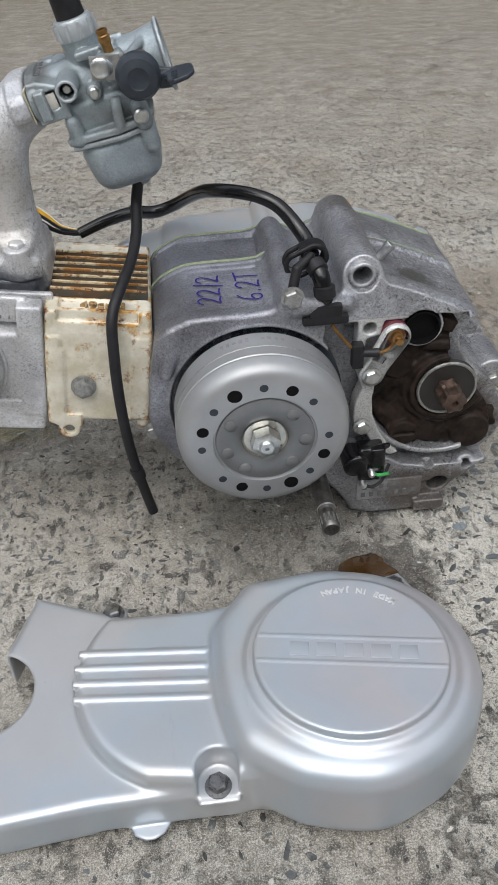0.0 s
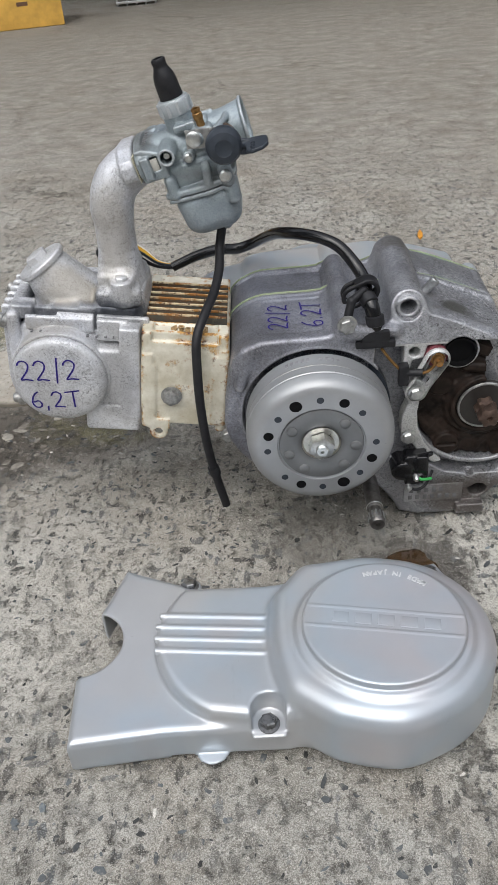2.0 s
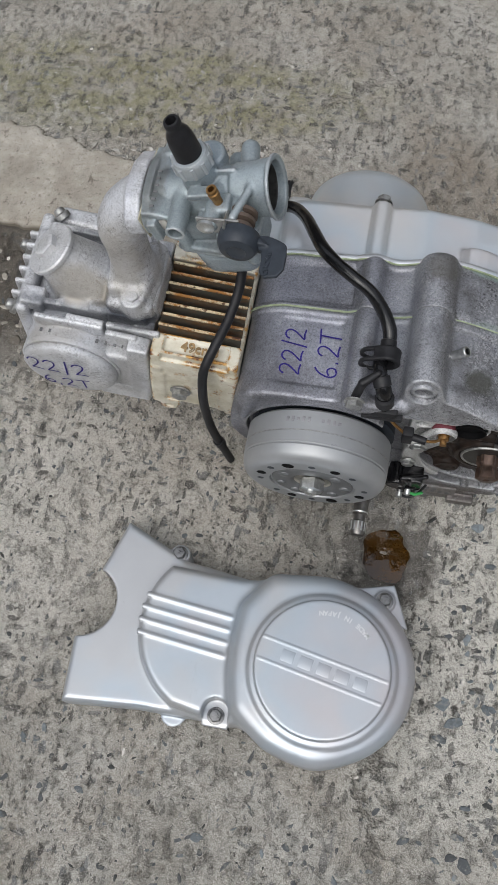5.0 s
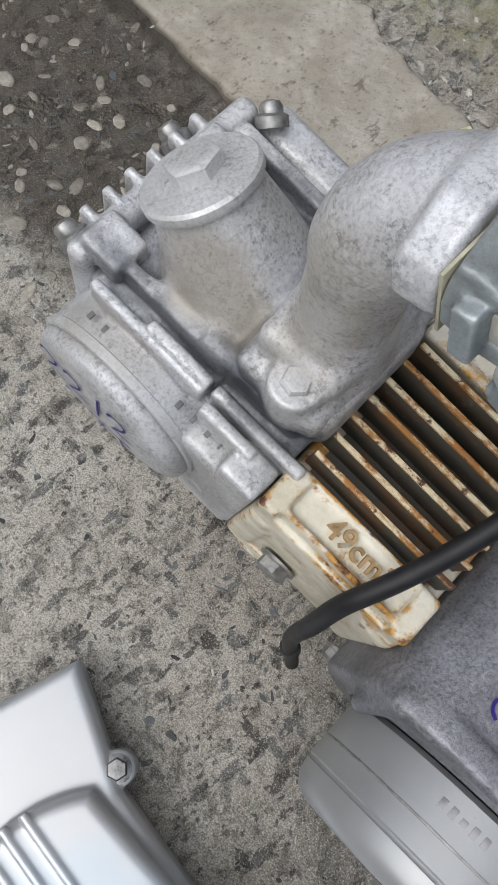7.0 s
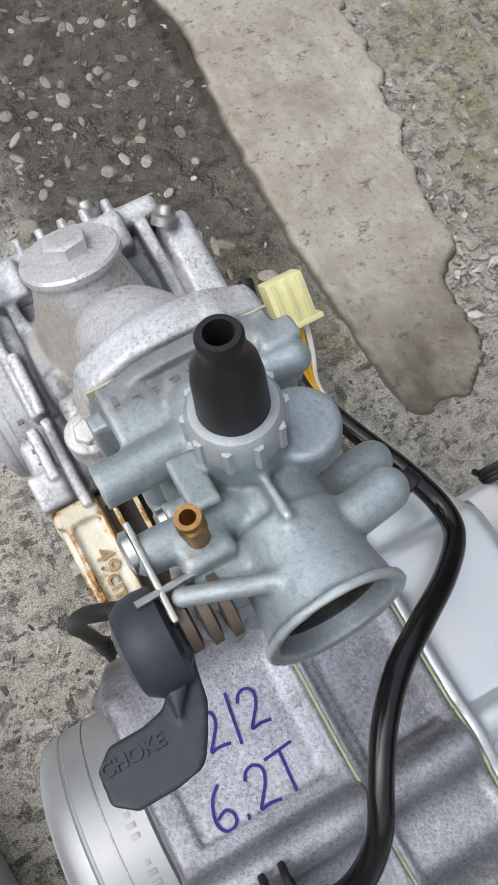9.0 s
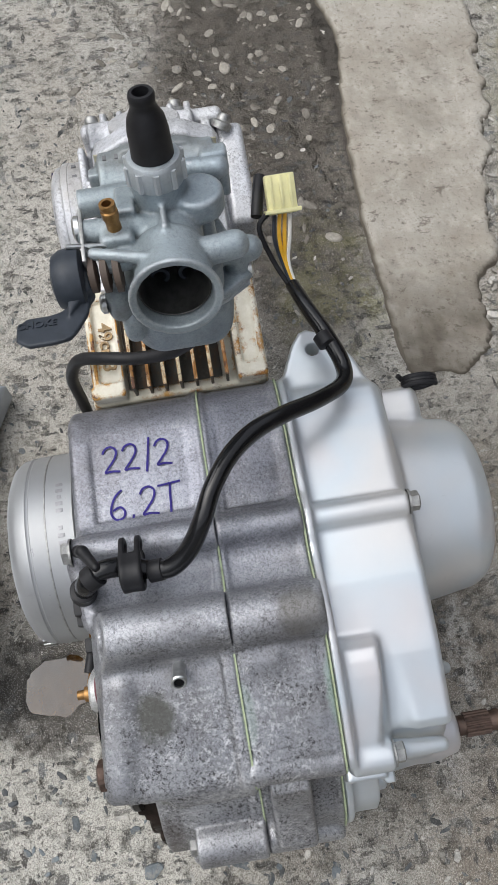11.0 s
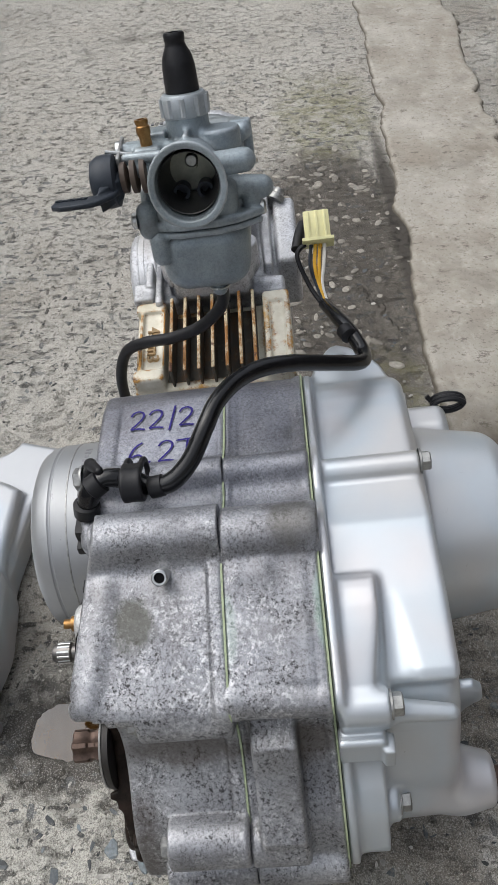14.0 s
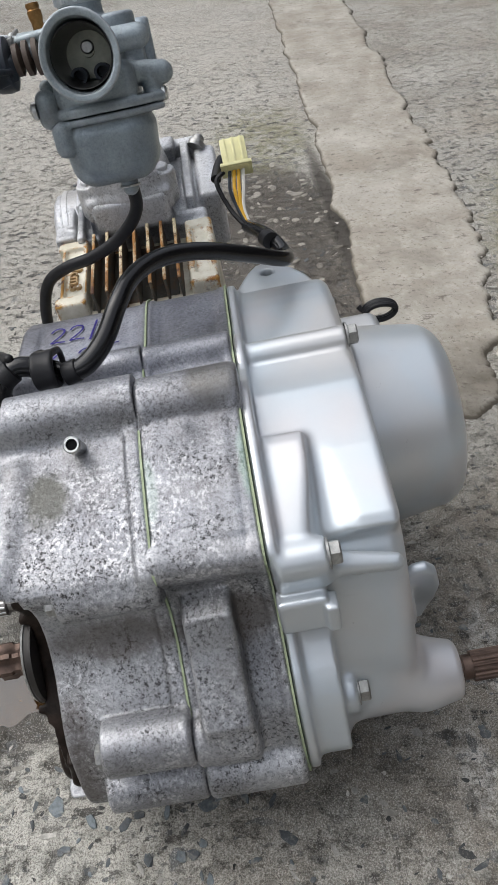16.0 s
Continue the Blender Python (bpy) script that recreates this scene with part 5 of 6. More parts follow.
part("greasy_bay", net("greasy_bay", grease, (76, 60, -92), (200, 90, 52), 1.2), GREASE, engine, "dark brown caked chain grease")
part("inner_bore", lathe([(12.4, -5), (11.2, -5), (11.0, 0), (0, 0.5)], (110.5, 67, 37), (0, 1, 0), 28, caps=False), hollow_shade, engine)
part("shaft_seal", lathe([(12, 0), (21, 0), (22, 1.5), (22, 4)], (134.5, 65, -16), (0, 1, 0), 40), plain("seal_rim", (0.025, 0.022, 0.02), 0.5, 0.1), engine, "dark rubber shaft seal")
part("seal_ring", lathe([(19.6, 0.4), (20.0, -0.8), (21.2, -0.8), (21.8, 0.4)], (134.5, 65, -16), (0, 1, 0), 44), DULLBOLT, engine, "thin worn steel ring round the seal")
sp = toothed(lathe([(8.8, 0), (8.8, 14), (7.8, 15), (7.8, 18), (8.8, 19), (8.8, 26), (7, 27), (2.6, 27), (2.4, 24), (0, 24)], (134.5, 73, -16), (0, -1, 0), 24), 24, 0.82)
part("output_shaft", sp, RUSTSHAFT, engine, "rust-brown splined output shaft")
part("gear_shaft", lathe([(6.5, 0), (6.5, 36), (5.0, 37), (5.0, 42), (6.6, 43), (6.6, 53), (5.4, 55), (2, 55), (1.8, 52), (0, 52)], (42, 56, -80), (0, -1, 0), 40), plain("oily_steel", (0.20, 0.19, 0.18), 0.35, 0.85, 160, 0.4), engine, "splined oily steel gear lever shaft")
part("shaft_spline", toothed(lathe([(6.9, 0), (6.9, 8)], (42, 12.5, -80), (0, -1, 0), 48), 48, 0.9), ZINC, engine)
part("shaft_ring", lathe([(6.7, 0), (7.0, 0.5), (6.7, 1.4)], (42, 22, -80), (0, -1, 0), 32), ZINC, engine)
NIP, NIPWAY = Vector((81, 108, 57.5)), Vector((0.66, 0.0, 0.75))
part("vent_nipple", lathe([(4.6, 0), (4.6, 9), (3.6, 10), (3.3, 21), (4.0, 22), (4.0, 25), (3.4, 25.6), (2.6, 25.6), (2.6, 24.8)], NIP, NIPWAY, 20, caps=False), ZINC, engine, "bright steel breather nipple")
part("nipple_bore", lathe([(2.65, 0), (0, 0.1)], NIP + NIPWAY * 24.4, NIPWAY, 16), hollow_shade, engine)
hex_bolt((24, 61, 69), (0, -1, 0), 11, 5, 7.5, engine, DULLBOLT, "bolt", "dull grey hexagon bolt")
ALU = cast_metal("bright_bracket", (0.72, 0.72, 0.7), (0.55, 0.55, 0.53), 0.2, 0.2, 0.4)


def rim_web(p):
    """The thin machined web between the chamber and the chain bay."""
    web = ext(poly2(p[0], p[2], [(49, 50), (103, 49), (101, 45.5), (85, 45), (83, 34.5), (74, 32.5), (71.5, 20), (86, 10.5), (82, -3), (80.5, -17), (81.5, -31), (86, -45), (94, -59), (103, -69), (97, -71), (86, -63), (78, -49), (69.5, -45),
                                 (67.5, -32), (68.5, -20), (73, -8), (68.5, 5), (67.5, 17), (67.5, 45.5), (49, 46.5)]), p[1], 62, 76, 0.8)
    web = np.maximum(web, 62.5 + 0.0 * p[0] - p[1])
    return cut(web, rod(p, "y", (75.5, 40), 4.4, 40, 80, 0.3), 0.5)


part("rim_web", net("rim_web", rim_web, (44, 58, -76), (110, 79, 56), 0.9), ALU, engine, "pale machined rim of the crankcase")
part("switch_arm", net("switch_arm", lambda p: cut(join(3, pin((p[0], p[1] * 0 + 0, p[2]), (92.5, 0, 34), (78, 0, 7), 10, 8), pin((p[0], p[1] * 0, p[2]), (78, 0, 7), (77.5, 0, 5), 8.5)) + np.maximum(np.abs(p[1] - 60) - 1.6, 0) * 1.0, pin((p[0], p[1] * 0, p[2]), (92.5, 0, 36), (89, 0, 25), 5.5), 0.6), (62, 56.5, -6), (108, 64, 52), 0.8), ALU, engine, "grey metal switch arm with slotted hole")
hex_bolt((77.5, 58.3, 5.5), (0, -1, 0), 9, 4, 6.5, engine, ZINC, "bolt", "bright plated hexagon bolt")
part("switch_wire", tube([(91, 55, 34), (85, 55, 27), (75, 57, 24), (66, 58, 27), (57, 60, 36), (50, 62, 46)], 1.2, 8, 5), BRASS, engine, "thin tan wire")
part("switch_boot", tube([(81, 55, 26), (68, 58, 25)], 3.0, 10, 2), RUBBER, engine)
part("wire_holder", slab((67, 59, 23), (4, 4, 9), 1.5), RUBBER, engine)
neutral = part("neutral_switch", lathe([(6, 0), (6, 4), (4, 5), (4, 9), (2.5, 9.5), (2.5, 13), (0, 13)], (92.5, 63, 35.5), (0, -1, 0), 20), BRASS, engine, "small brass switch terminal")
part("switch_collar", lathe([(9, 0), (9, 5), (7, 6)], (92, 66, 36), (0, -1, 0), 24), plain("maroon_collar", (0.13, 0.03, 0.04), 0.5), engine)
pulser = part("pulse_coil", net("pulse_coil", lambda p: join(1.5, box(p, (80, 56, -66), (10, 8, 12), 2.5), rod(p, "y", (68, -66), 9, 46, 66, 2), box(p, (84, 50, -60), (5, 3, 8), 1.2), box(p, (78, 48, -74), (8, 3, 5), 1.5), pin(p, (72, 50, -54), (92, 54, -54), 2.2)), (54, 40, -90), (98, 70, -46), 1.1), GLOSSBLACK, engine, "black pulse coil with green wire")
part("coil_stud", lathe([(2.6, 0), (2.6, 4), (1.6, 5.4), (0, 5.8)], (79, 46, -70), (0, -1, -0.2), 14), ZINC, engine)
part("coil_stud", lathe([(2.8, 0), (2.8, 4), (1.6, 5.4), (0, 5.8)], (73, 46, -80), (0, -1, -0.2), 14), ZINC, engine)
part("green_wire", tube([(80, 44, -71), (85, 43, -72), (92, 46, -74)], 1.3, 8, 4), GREENW, engine)
part("black_lead", tube([(74, 44, -81), (80, 43, -83), (88, 46, -80), (94, 52, -70)], 1.2, 8, 4), RUBBER, engine)
for at in ((74, 61, -40),):
    hex_bolt(at, (0, -1, 0), 9, 4, 6.5, engine, ZINC, "bolt", "bright plated hexagon bolt")


for at in ((147, 92, 33), (181, 96, -34)):
    hex_bolt(at, (0, -1, 0), 9, 5, 6.5, engine, DULLBOLT, "case_bolt", "dull brown-grey hexagon bolt head")
part("chain_guide", net("chain_guide", lambda p: join(2, box(p, (172, 78, -52), (5, 5, 8), 2), pin(p, (168, 76, -44), (177, 75, -58), 3), box(p, (176, 84, -60), (4, 8, 4), 2)), (160, 66, -70), (190, 96, -38), 1.1), GREASE, engine, "greasy brown chain guide tab")


hex_bolt((-74, 71, -33), (0, -1, 0), 9.5, 5, 6.5, engine, DULLBOLT, "case_bolt", "dull brown-grey hexagon bolt head")


# ---- writing ----
PEN = {
    "2": [[(0, 12), (1.5, 15), (5, 16), (8, 13.5), (7, 9), (3, 4), (0, 0.5), (4, 1.5), (9, 0.5)]],
    "/": [[(4.5, 18), (1.5, -2)]],
    "6": [[(7, 16), (3, 13), (0.5, 7), (0.5, 3), (3, 0), (7, 1), (8, 4.5), (5.5, 7.5), (1.5, 5.5)]],
    ",": [[(1.5, 2), (0.5, -3)]],
    "T": [[(0, 15), (12, 16)], [(6.5, 15.5), (5.5, 0)]],
}


def pen_lines(text, advance, scale, start=(0, 0)):
    out, u = [], start[0]
    for ch, step in zip(text, advance):
        out += [rounded([(u + a * scale, start[1] + b * scale) for a, b in line], 2, False) for line in PEN[ch]]
        u += step
    return out


def pen_row(text, advance, scale, start, place, width, parent):
    """Each handwritten figure is a part of its own."""
    u = start[0]
    for ch, step in zip(text, advance):
        part("pen_figure", strokes(pen_lines(ch, (step,), scale, (u, start[1])), place, width), INK, parent, "blue-purple marker figure", smooth=False)
        u += step


on_panel = lambda u, v: (-v, u, 58.75)
pen_row("22/2", (11, 11, 7, 9), 1.0, (80, 19), on_panel, 1.25, engine)
pen_row("6,2T", (11, 6, 10, 9), 1.05, (81, -8), on_panel, 1.25, engine)
on_cap = lambda u, v: (hcx + u, 64.3 + 1.45 * (math.hypot(u, v) / 31) ** 2, hcz + v - 0.05 * u)
pen_row("22/2", (13, 14, 9, 9), 1.15, (-29, 3), on_cap, 1.35, headob)
pen_row("6,2T", (11, 6, 11, 9), 1.0, (-25, -23), on_cap, 1.35, headob)


def raised_text(text, size, matrix, material, parent, name="raised_lettering", deep=0.4):
    """Lettering as a mesh, size in millimetres."""
    curve = bpy.data.curves.new(name, "FONT")
    curve.body, curve.size, curve.extrude, curve.align_x, curve.align_y = text, size * 0.001, deep * 0.001, "CENTER", "CENTER"
    curve.offset = 0.00012
    tmp = new("tmp", curve)
    me = bpy.data.meshes.new_from_object(tmp.evaluated_get(bpy.context.evaluated_depsgraph_get()))
    bpy.data.objects.remove(tmp)
    me.transform(matrix)
    ob = part(name, me, material, parent)
    return ob


def axes(at, right, up):
    r, u = Vector(right).normalized(), Vector(up).normalized()
    n = r.cross(u)
    m = Matrix.Identity(4)
    for i in range(3):
        m[i][0], m[i][1], m[i][2], m[i][3] = r[i], u[i], n[i], at[i] * 0.001
    return m


cu, su = math.cos(radians(TIP)), math.sin(radians(TIP))


def cy(u, y, v):
    """A point of the cylinder's frame in the engine's millimetres."""
    return Vector((-u * cu + v * su, y, u * su + v * cu))


raised_text("49cm3", 11.0, axes(cy(104, 89, 43.4), (cu, 0, -su), (0, 1, 0)), LETTER, cyl, deep=1.6)
raised_text("CHOKE", 4.6, axes((-36.6, 83.5, 198.3), (0, 1, 0.0), (-0.96, 0, -0.29)), BLACKPL, carb, deep=0.35)
CASTMARK = plain("dark_cast_mark", (0.16, 0.16, 0.165), 0.6, 0.2)
# cast marks too worn to read: plain raised bars
for k, (u, w) in enumerate(((226, 5), (219, 6), (212, 3), (190, 4), (183, 6), (176, 5), (169, 6), (163, 3))):
    part("cast_mark", slab(cy(u, 83, 38.0 if u > 200 else 36.5 + 0.0), (w * 0.17, 1.4, 0.7), 0.15, TIP), CASTMARK, headob)
for k in range(6):
    part("cast_mark", slab(cp(-27.5 + 0.0, -22 + 5.2 * k, 16.6), (1.3, 0.8, 0.3), 0.1, -PHI + 8), CASTMARK, carb)
pad = part("number_pad", slab((98, 60.4, -102), (25, 1.2, 9), 0.6), CASE, engine, "small stamped pad")
for k in range(7):
    if k < 5:
        part("stamp", slab((79 + 6.4 * k, 59.2, -98.5), (1.7, 0.3, 2.3), 0.2), CASTMARK, pad)
    part("stamp", slab((78 + 6.4 * k, 59.2, -106), (1.7, 0.3, 2.3), 0.2), CASTMARK, pad)


# ---- the loose side cover on the floor ----
side = new("flywheel_side_cover")
tagged(side, "silver painted flywheel side cover lying loose on concrete", "engine cover")
CX, CY = 31.0, -109.0


def cover_solid(p):
    plate = ext(poly2(p[0], p[1], [(-161, -9), (-177, -62), (-184, -112), (-180, -171), (-118, -165), (-60, -164), (0, -160), (0, -48), (-50, -42), (-100, -36)]), p[2], 0, 30, 6)
    fan = ext(np.maximum(hyp(p[0] + 54, p[1] + 92) - 74, poly2(p[0], p[1], [(-140, -44), (-50, -46), (0, -40), (0, -168), (-50, -164), (-140, -150)])), p[2], 0, 41, 7)
    hump = ext(join(22, hyp(p[0] - CX, p[1] - CY) - 73, poly2(p[0], p[1], [(-16, -52), (20, -56), (30, -164), (-2, -159), (-24, -146), (-31, -74)]) - 13), p[2], 0, 57, 14)
    body = join(3.5, plate, fan)
    body = join(7, body, hump)
    body = join(3, body, rod(p, "z", (CX - 1.5, CY - 2.5), 60, 0, 60.5, 4.5))
    body = join(1.0, body, rod(p, "z", (CX - 1.5, CY - 2.5), 54, 0, 65.5, 1.2))
    for k in range(4):
        a, b = (-128 - 2 * k, -73 - 10.6 * k, 41.2), (-48 + 1.5 * k, -81 - 11 * k, 41.2)
        body = join(0.8, body, np.maximum(pin(p, (a[0], a[1], 39.6), (b[0], b[1], 39.6), 2.7), hyp(p[0] + 54, p[1] + 92) - 75))
    notch = np.minimum(rod(p, "z", (-50, -157), 11, 25, 60, 0.5), box(p, (-50, -170, 44), (11, 13, 19), 0.5))
    body = cut(body, notch, 1.6)
    body = join(2, body, box(p, (-50, -162, 23), (11, 6, 1.5), 1), rod(p, "z", (-88, -162), 12, 0, 7, 3), rod(p, "z", (73, -44), 9, 0, 38, 2), rod(p, "z", (-109, -31), 9, 0, 27, 2))
    body = join(1.5, body, ext(poly2(p[0], p[1], [(48, -36), (80, -28), (95, -64), (70, -58)]), p[2], 31, 35, 1.5))
    return body


def cover_shell(p):
    body = cover_solid(p)
    inside = cover_solid((p[0], p[1], np.maximum(p[2], 14.0))) + 2.6
    # two fine ledges across the disc
    c, s = math.cos(radians(-10.5)), math.sin(radians(-10.5))
    x, y = p[0] - CX, p[1] - CY + 4
    v = -x * s + y * c
    for off in (-8.8, 8.8):
        body = join(0.4, body, np.maximum(hyp(v - off, p[2] - 65.4) - 0.8, hyp(p[0] - CX + 1.5, p[1] - CY + 2.5) - 53))
    body = cut(body, inside, 0.4)
    body = cut(body, rod(p, "z", (-185, -86), 31, -10, 60, 0.5), 0.6)
    return cut(body, box(p, (-62, -172, 0), (54, 22, 5), 0.5), 0.6)


part("shell", net("shell", cover_shell, (-192, -188, -0.5), (112, -4, 70), 1.1), SIDESILVER, side)
for at in ((-50, -159, 25), (-109, -31, 27), (73, -44, 38)):
    hex_bolt(at, (0, 0, 1), 9.5, 6, 7.2, side, DARKBOLT, "cover_bolt", "plated hexagon flange bolt")
for k, w in enumerate((6.4, 7.0, 6.6, 6.6, 6.4)):
    t = 30 - 15 * k
    c, s = math.cos(radians(-10.5)), math.sin(radians(-10.5))
    bar = slab((0, 0, 0), (w * 0.8, 4.6, 0.32), 0.28)
    bmesh.ops.transform(bar, matrix=pose((CX + t * c) * 0.001, (CY - 4 + t * s) * 0.001, 0.0655, 0, 0, -10.5), verts=bar.verts)
    part("emblem_bar", bar, SIDESILVER, side)
for k, ch in enumerate("MADE IN JAPAN"):
    if ch != " ":
        a = radians(43 + 4.9 * k)
        at = (CX + 41 * math.cos(a), CY + 41 * math.sin(a), 65.6)
        raised_text(ch, 5.4, axes(at, (-math.sin(a), math.cos(a), 0), (-math.cos(a), -math.sin(a), 0)), MARKS, side, deep=0.6)


# ---- floor ----
def fractal(x, y, scale, seed, octaves=4, gain=0.5):
    """Smooth random relief, -1 to 1, on arrays."""
    rng = np.random.RandomState(seed)
    total, amp, norm = 0.0, 1.0, 0.0
    for o in range(octaves):
        table = rng.rand(256, 256)
        u, v = x * scale * 2 ** o, y * scale * 2 ** o
        i, j = np.floor(u).astype(int), np.floor(v).astype(int)
        a, b = u - i, v - j
        a, b = a * a * (3 - 2 * a), b * b * (3 - 2 * b)
        q = lambda m, n: table[m % 256, n % 256]
        total = total + amp * ((q(i, j) * (1 - a) + q(i + 1, j) * a) * (1 - b) + (q(i, j + 1) * (1 - a) + q(i + 1, j + 1) * a) * b)
        norm += amp
        amp *= gain
    return total / norm * 2 - 1


def sheet(name, xs, ys, height):
    """A height field as a mesh; height takes and gives arrays."""
    gx, gy = np.meshgrid(xs, ys)
    verts = np.stack([gx, gy, height(gx, gy)], -1).reshape(-1, 3).astype(np.float32)
    w, h = len(xs), len(ys)
    i = (np.arange(h - 1)[:, None] * w + np.arange(w - 1)[None, :]).ravel()
    quads = np.stack([i, i + 1, i + w + 1, i + w], 1).astype(np.int32)
    me = bpy.data.meshes.new(name)
    me.vertices.add(len(verts))
    me.vertices.foreach_set("co", verts.ravel())
    me.loops.add(quads.size)
    me.loops.foreach_set("vertex_index", quads.ravel())
    me.polygons.add(len(quads))
    me.polygons.foreach_set("loop_start", np.arange(0, quads.size, 4, dtype=np.int32))
    me.polygons.foreach_set("use_smooth", np.ones(len(quads), bool))
    me.update(calc_edges=True)
    return me


def ground_height(x, y):
    near = np.clip(1.6 - np.hypot(x + 0.05, y - 0.1), 0, 1)
    z = -0.0016 + near * (0.0016 * fractal(x, y, 9, 3, 4) + (0.0012 + 0.0010 * np.clip((x - 0.08) * 8, 0, 1)) * fractal(x, y, 80, 4, 3, 0.7))
    pit = np.hypot((x - 0.071) / 0.0175, (y - 0.008) / 0.0225) + 0.55 * fractal(x, y, 45, 8, 3)
    return z - 0.010 * np.clip(1.25 - pit, 0, 0.4) / 0.4


def steps(lo, hi, h):
    return list(np.arange(lo, hi + h / 2, h))


xs = np.array([-40, -20, -10, -5, -3] + steps(-2.0, -0.9, 0.02) + steps(-0.885, 0.50, 0.0034) + steps(0.52, 1.0, 0.03) + [1.5, 3, 6, 12, 40])
ys = np.array([-40, -15, -6, -3, -1.5] + steps(-0.8, -0.36, 0.03) + steps(-0.34, 0.66, 0.0034) + steps(0.68, 1.8, 0.02) + [2.2, 3, 4.5, 6, 8, 14, 40])
ground = new("ground", sheet("ground", xs, ys, ground_height))
ground.data.materials.append(CONC)
tagged(ground, "worn rough grey-brown concrete yard floor with pits", "floor", kind="structure")


def strip_height(x, y):
    low = 0.316 + 0.040 * np.clip(-(x + 0.25), 0, 3) + 0.012 * fractal(x, y, 14, 11, 5, 0.6) + 0.05 * np.clip(x + 0.17, 0, 1)
    high = 0.398 + 0.27 * np.clip(-(x + 0.14), 0, 0.30) + 0.05 * np.clip(-(x + 0.44), 0, 3) + 0.026 * fractal(x, y, 16, 12, 5, 0.65)
    end = -0.128 - 0.7 * np.clip(np.abs(y - 0.352) - 0.018, 0, 1) + 0.022 * fractal(x, y, 24, 13, 4, 0.65)
    d = np.minimum(np.minimum(y - low, high - y), end - x)
    thin = np.clip(-(x + 0.13) / 0.16, 0, 1)
    return -0.012 + (0.0125 + 0.004 * thin) * np.clip(d / 0.008 + 0.5, 0, 1) + 0.0022 * fractal(x, y, 15, 14, 4) + 0.0014 * fractal(x, y, 90, 15, 3, 0.7)


strip = new("screed_strip", sheet("screed_strip", np.array(steps(-2.4, -0.92, 0.02) + steps(-0.9, -0.10, 0.004)), np.array(steps(0.27, 0.62, 0.004)), strip_height))
strip.data.materials.append(screed())
tagged(strip, "smooth pale cement strip with broken crumbling end", "cement strip", kind="structure")

# dark oil left standing in a chipped hole
bm = bmesh.new()
rim = [bm.verts.new((0.070 + (0.036) * math.cos(a), 0.006 + (0.038) * math.sin(a), -0.0062)) for a in np.linspace(0, 2 * math.pi, 60, endpoint=False)]
bm.faces.new(rim)
oiln = Nodes("dark_amber_oil")
oiln.bump(oiln.noise(55, 3, 0.5), 0.2, 0.002)
oiln.bsdf.inputs["Specular IOR Level"].default_value = 1.0
oil = oiln.out(oiln.mix(oiln.ramp(oiln.noise(40, 4), (0.4, 0.0), (0.65, 1.0)), (0.026, 0.012, 0.003), (0.065, 0.031, 0.006)), 0.04, 0.0)
pool = bpy.data.meshes.new("oil_puddle")
bm.to_mesh(pool)
bm.free()
pool.materials.append(oil)
tagged(new("oil_puddle", pool), "glossy amber-brown oil standing in a hole", "puddle", kind="structure")


# ---- stones set in the concrete, and loose bits ----
def pebbles(name, places, material, label, flat=0.45, sink=0.55, seed=1, kind="stuff", rough=0.28, long=1.7, fine=1):
    """Many small broken stones as one mesh. places: rows of x, y, size."""
    rng = random.Random(seed)
    base = bmesh.new()
    bmesh.ops.create_icosphere(base, subdivisions=fine, radius=1.0)
    shape = np.array([v.co[:] for v in base.verts])
    faces = np.array([[v.index for v in f.verts] for f in base.faces])
    base.free()
    verts, polys = [], []
    level = ground_height(np.array([r[0] for r in places]), np.array([r[1] for r in places])) + 0.0002
    for k, (x, y, s) in enumerate(places):
        a = rng.uniform(0, 6.28)
        sx, sy, sz = s * rng.uniform(0.8, long), s * rng.uniform(0.35, 0.9), s * flat * rng.uniform(0.7, 1.2)
        q = shape * (1 + np.random.RandomState(k).uniform(-rough, rough, (len(shape), 1))) * (sx, sy, sz)
        q[:, 2] = np.minimum(q[:, 2], sz * 0.5)
        c, sn = math.cos(a), math.sin(a)
        q = np.stack([q[:, 0] * c - q[:, 1] * sn + x, q[:, 0] * sn + q[:, 1] * c + y, q[:, 2] + sz * (0.5 - sink) + level[k]], 1)
        polys.append(faces + len(verts) * len(shape))
        verts.append(q)
    me = bpy.data.meshes.new(name)
    me.from_pydata(np.concatenate(verts).tolist(), [], np.concatenate(polys).tolist())
    me.materials.append(material)
    if fine > 1:
        me.polygons.foreach_set("use_smooth", [True] * len(me.polygons))
    return tagged(new(name, me), label, "stones", kind=kind)


rng = random.Random(7)
DARKSTONE = stones("slate_blue_chips", (0.035, 0.034, 0.032), (0.11, 0.12, 0.125))
SLATE = stones("blue_slate_stones", (0.07, 0.075, 0.08), (0.17, 0.195, 0.21))
PALESTONE = stones("pale_aggregate", (0.28, 0.26, 0.22), (0.50, 0.48, 0.44))
WHITESTONE = stones("white_terrazzo_pebbles", (0.15, 0.13, 0.105), (0.33, 0.305, 0.26))


def clear(rows):
    """Leaves out stones that would stand in the oil hole."""
    return [r for r in rows if math.hypot(r[0] - 0.07, r[1] - 0.006) > 0.04]


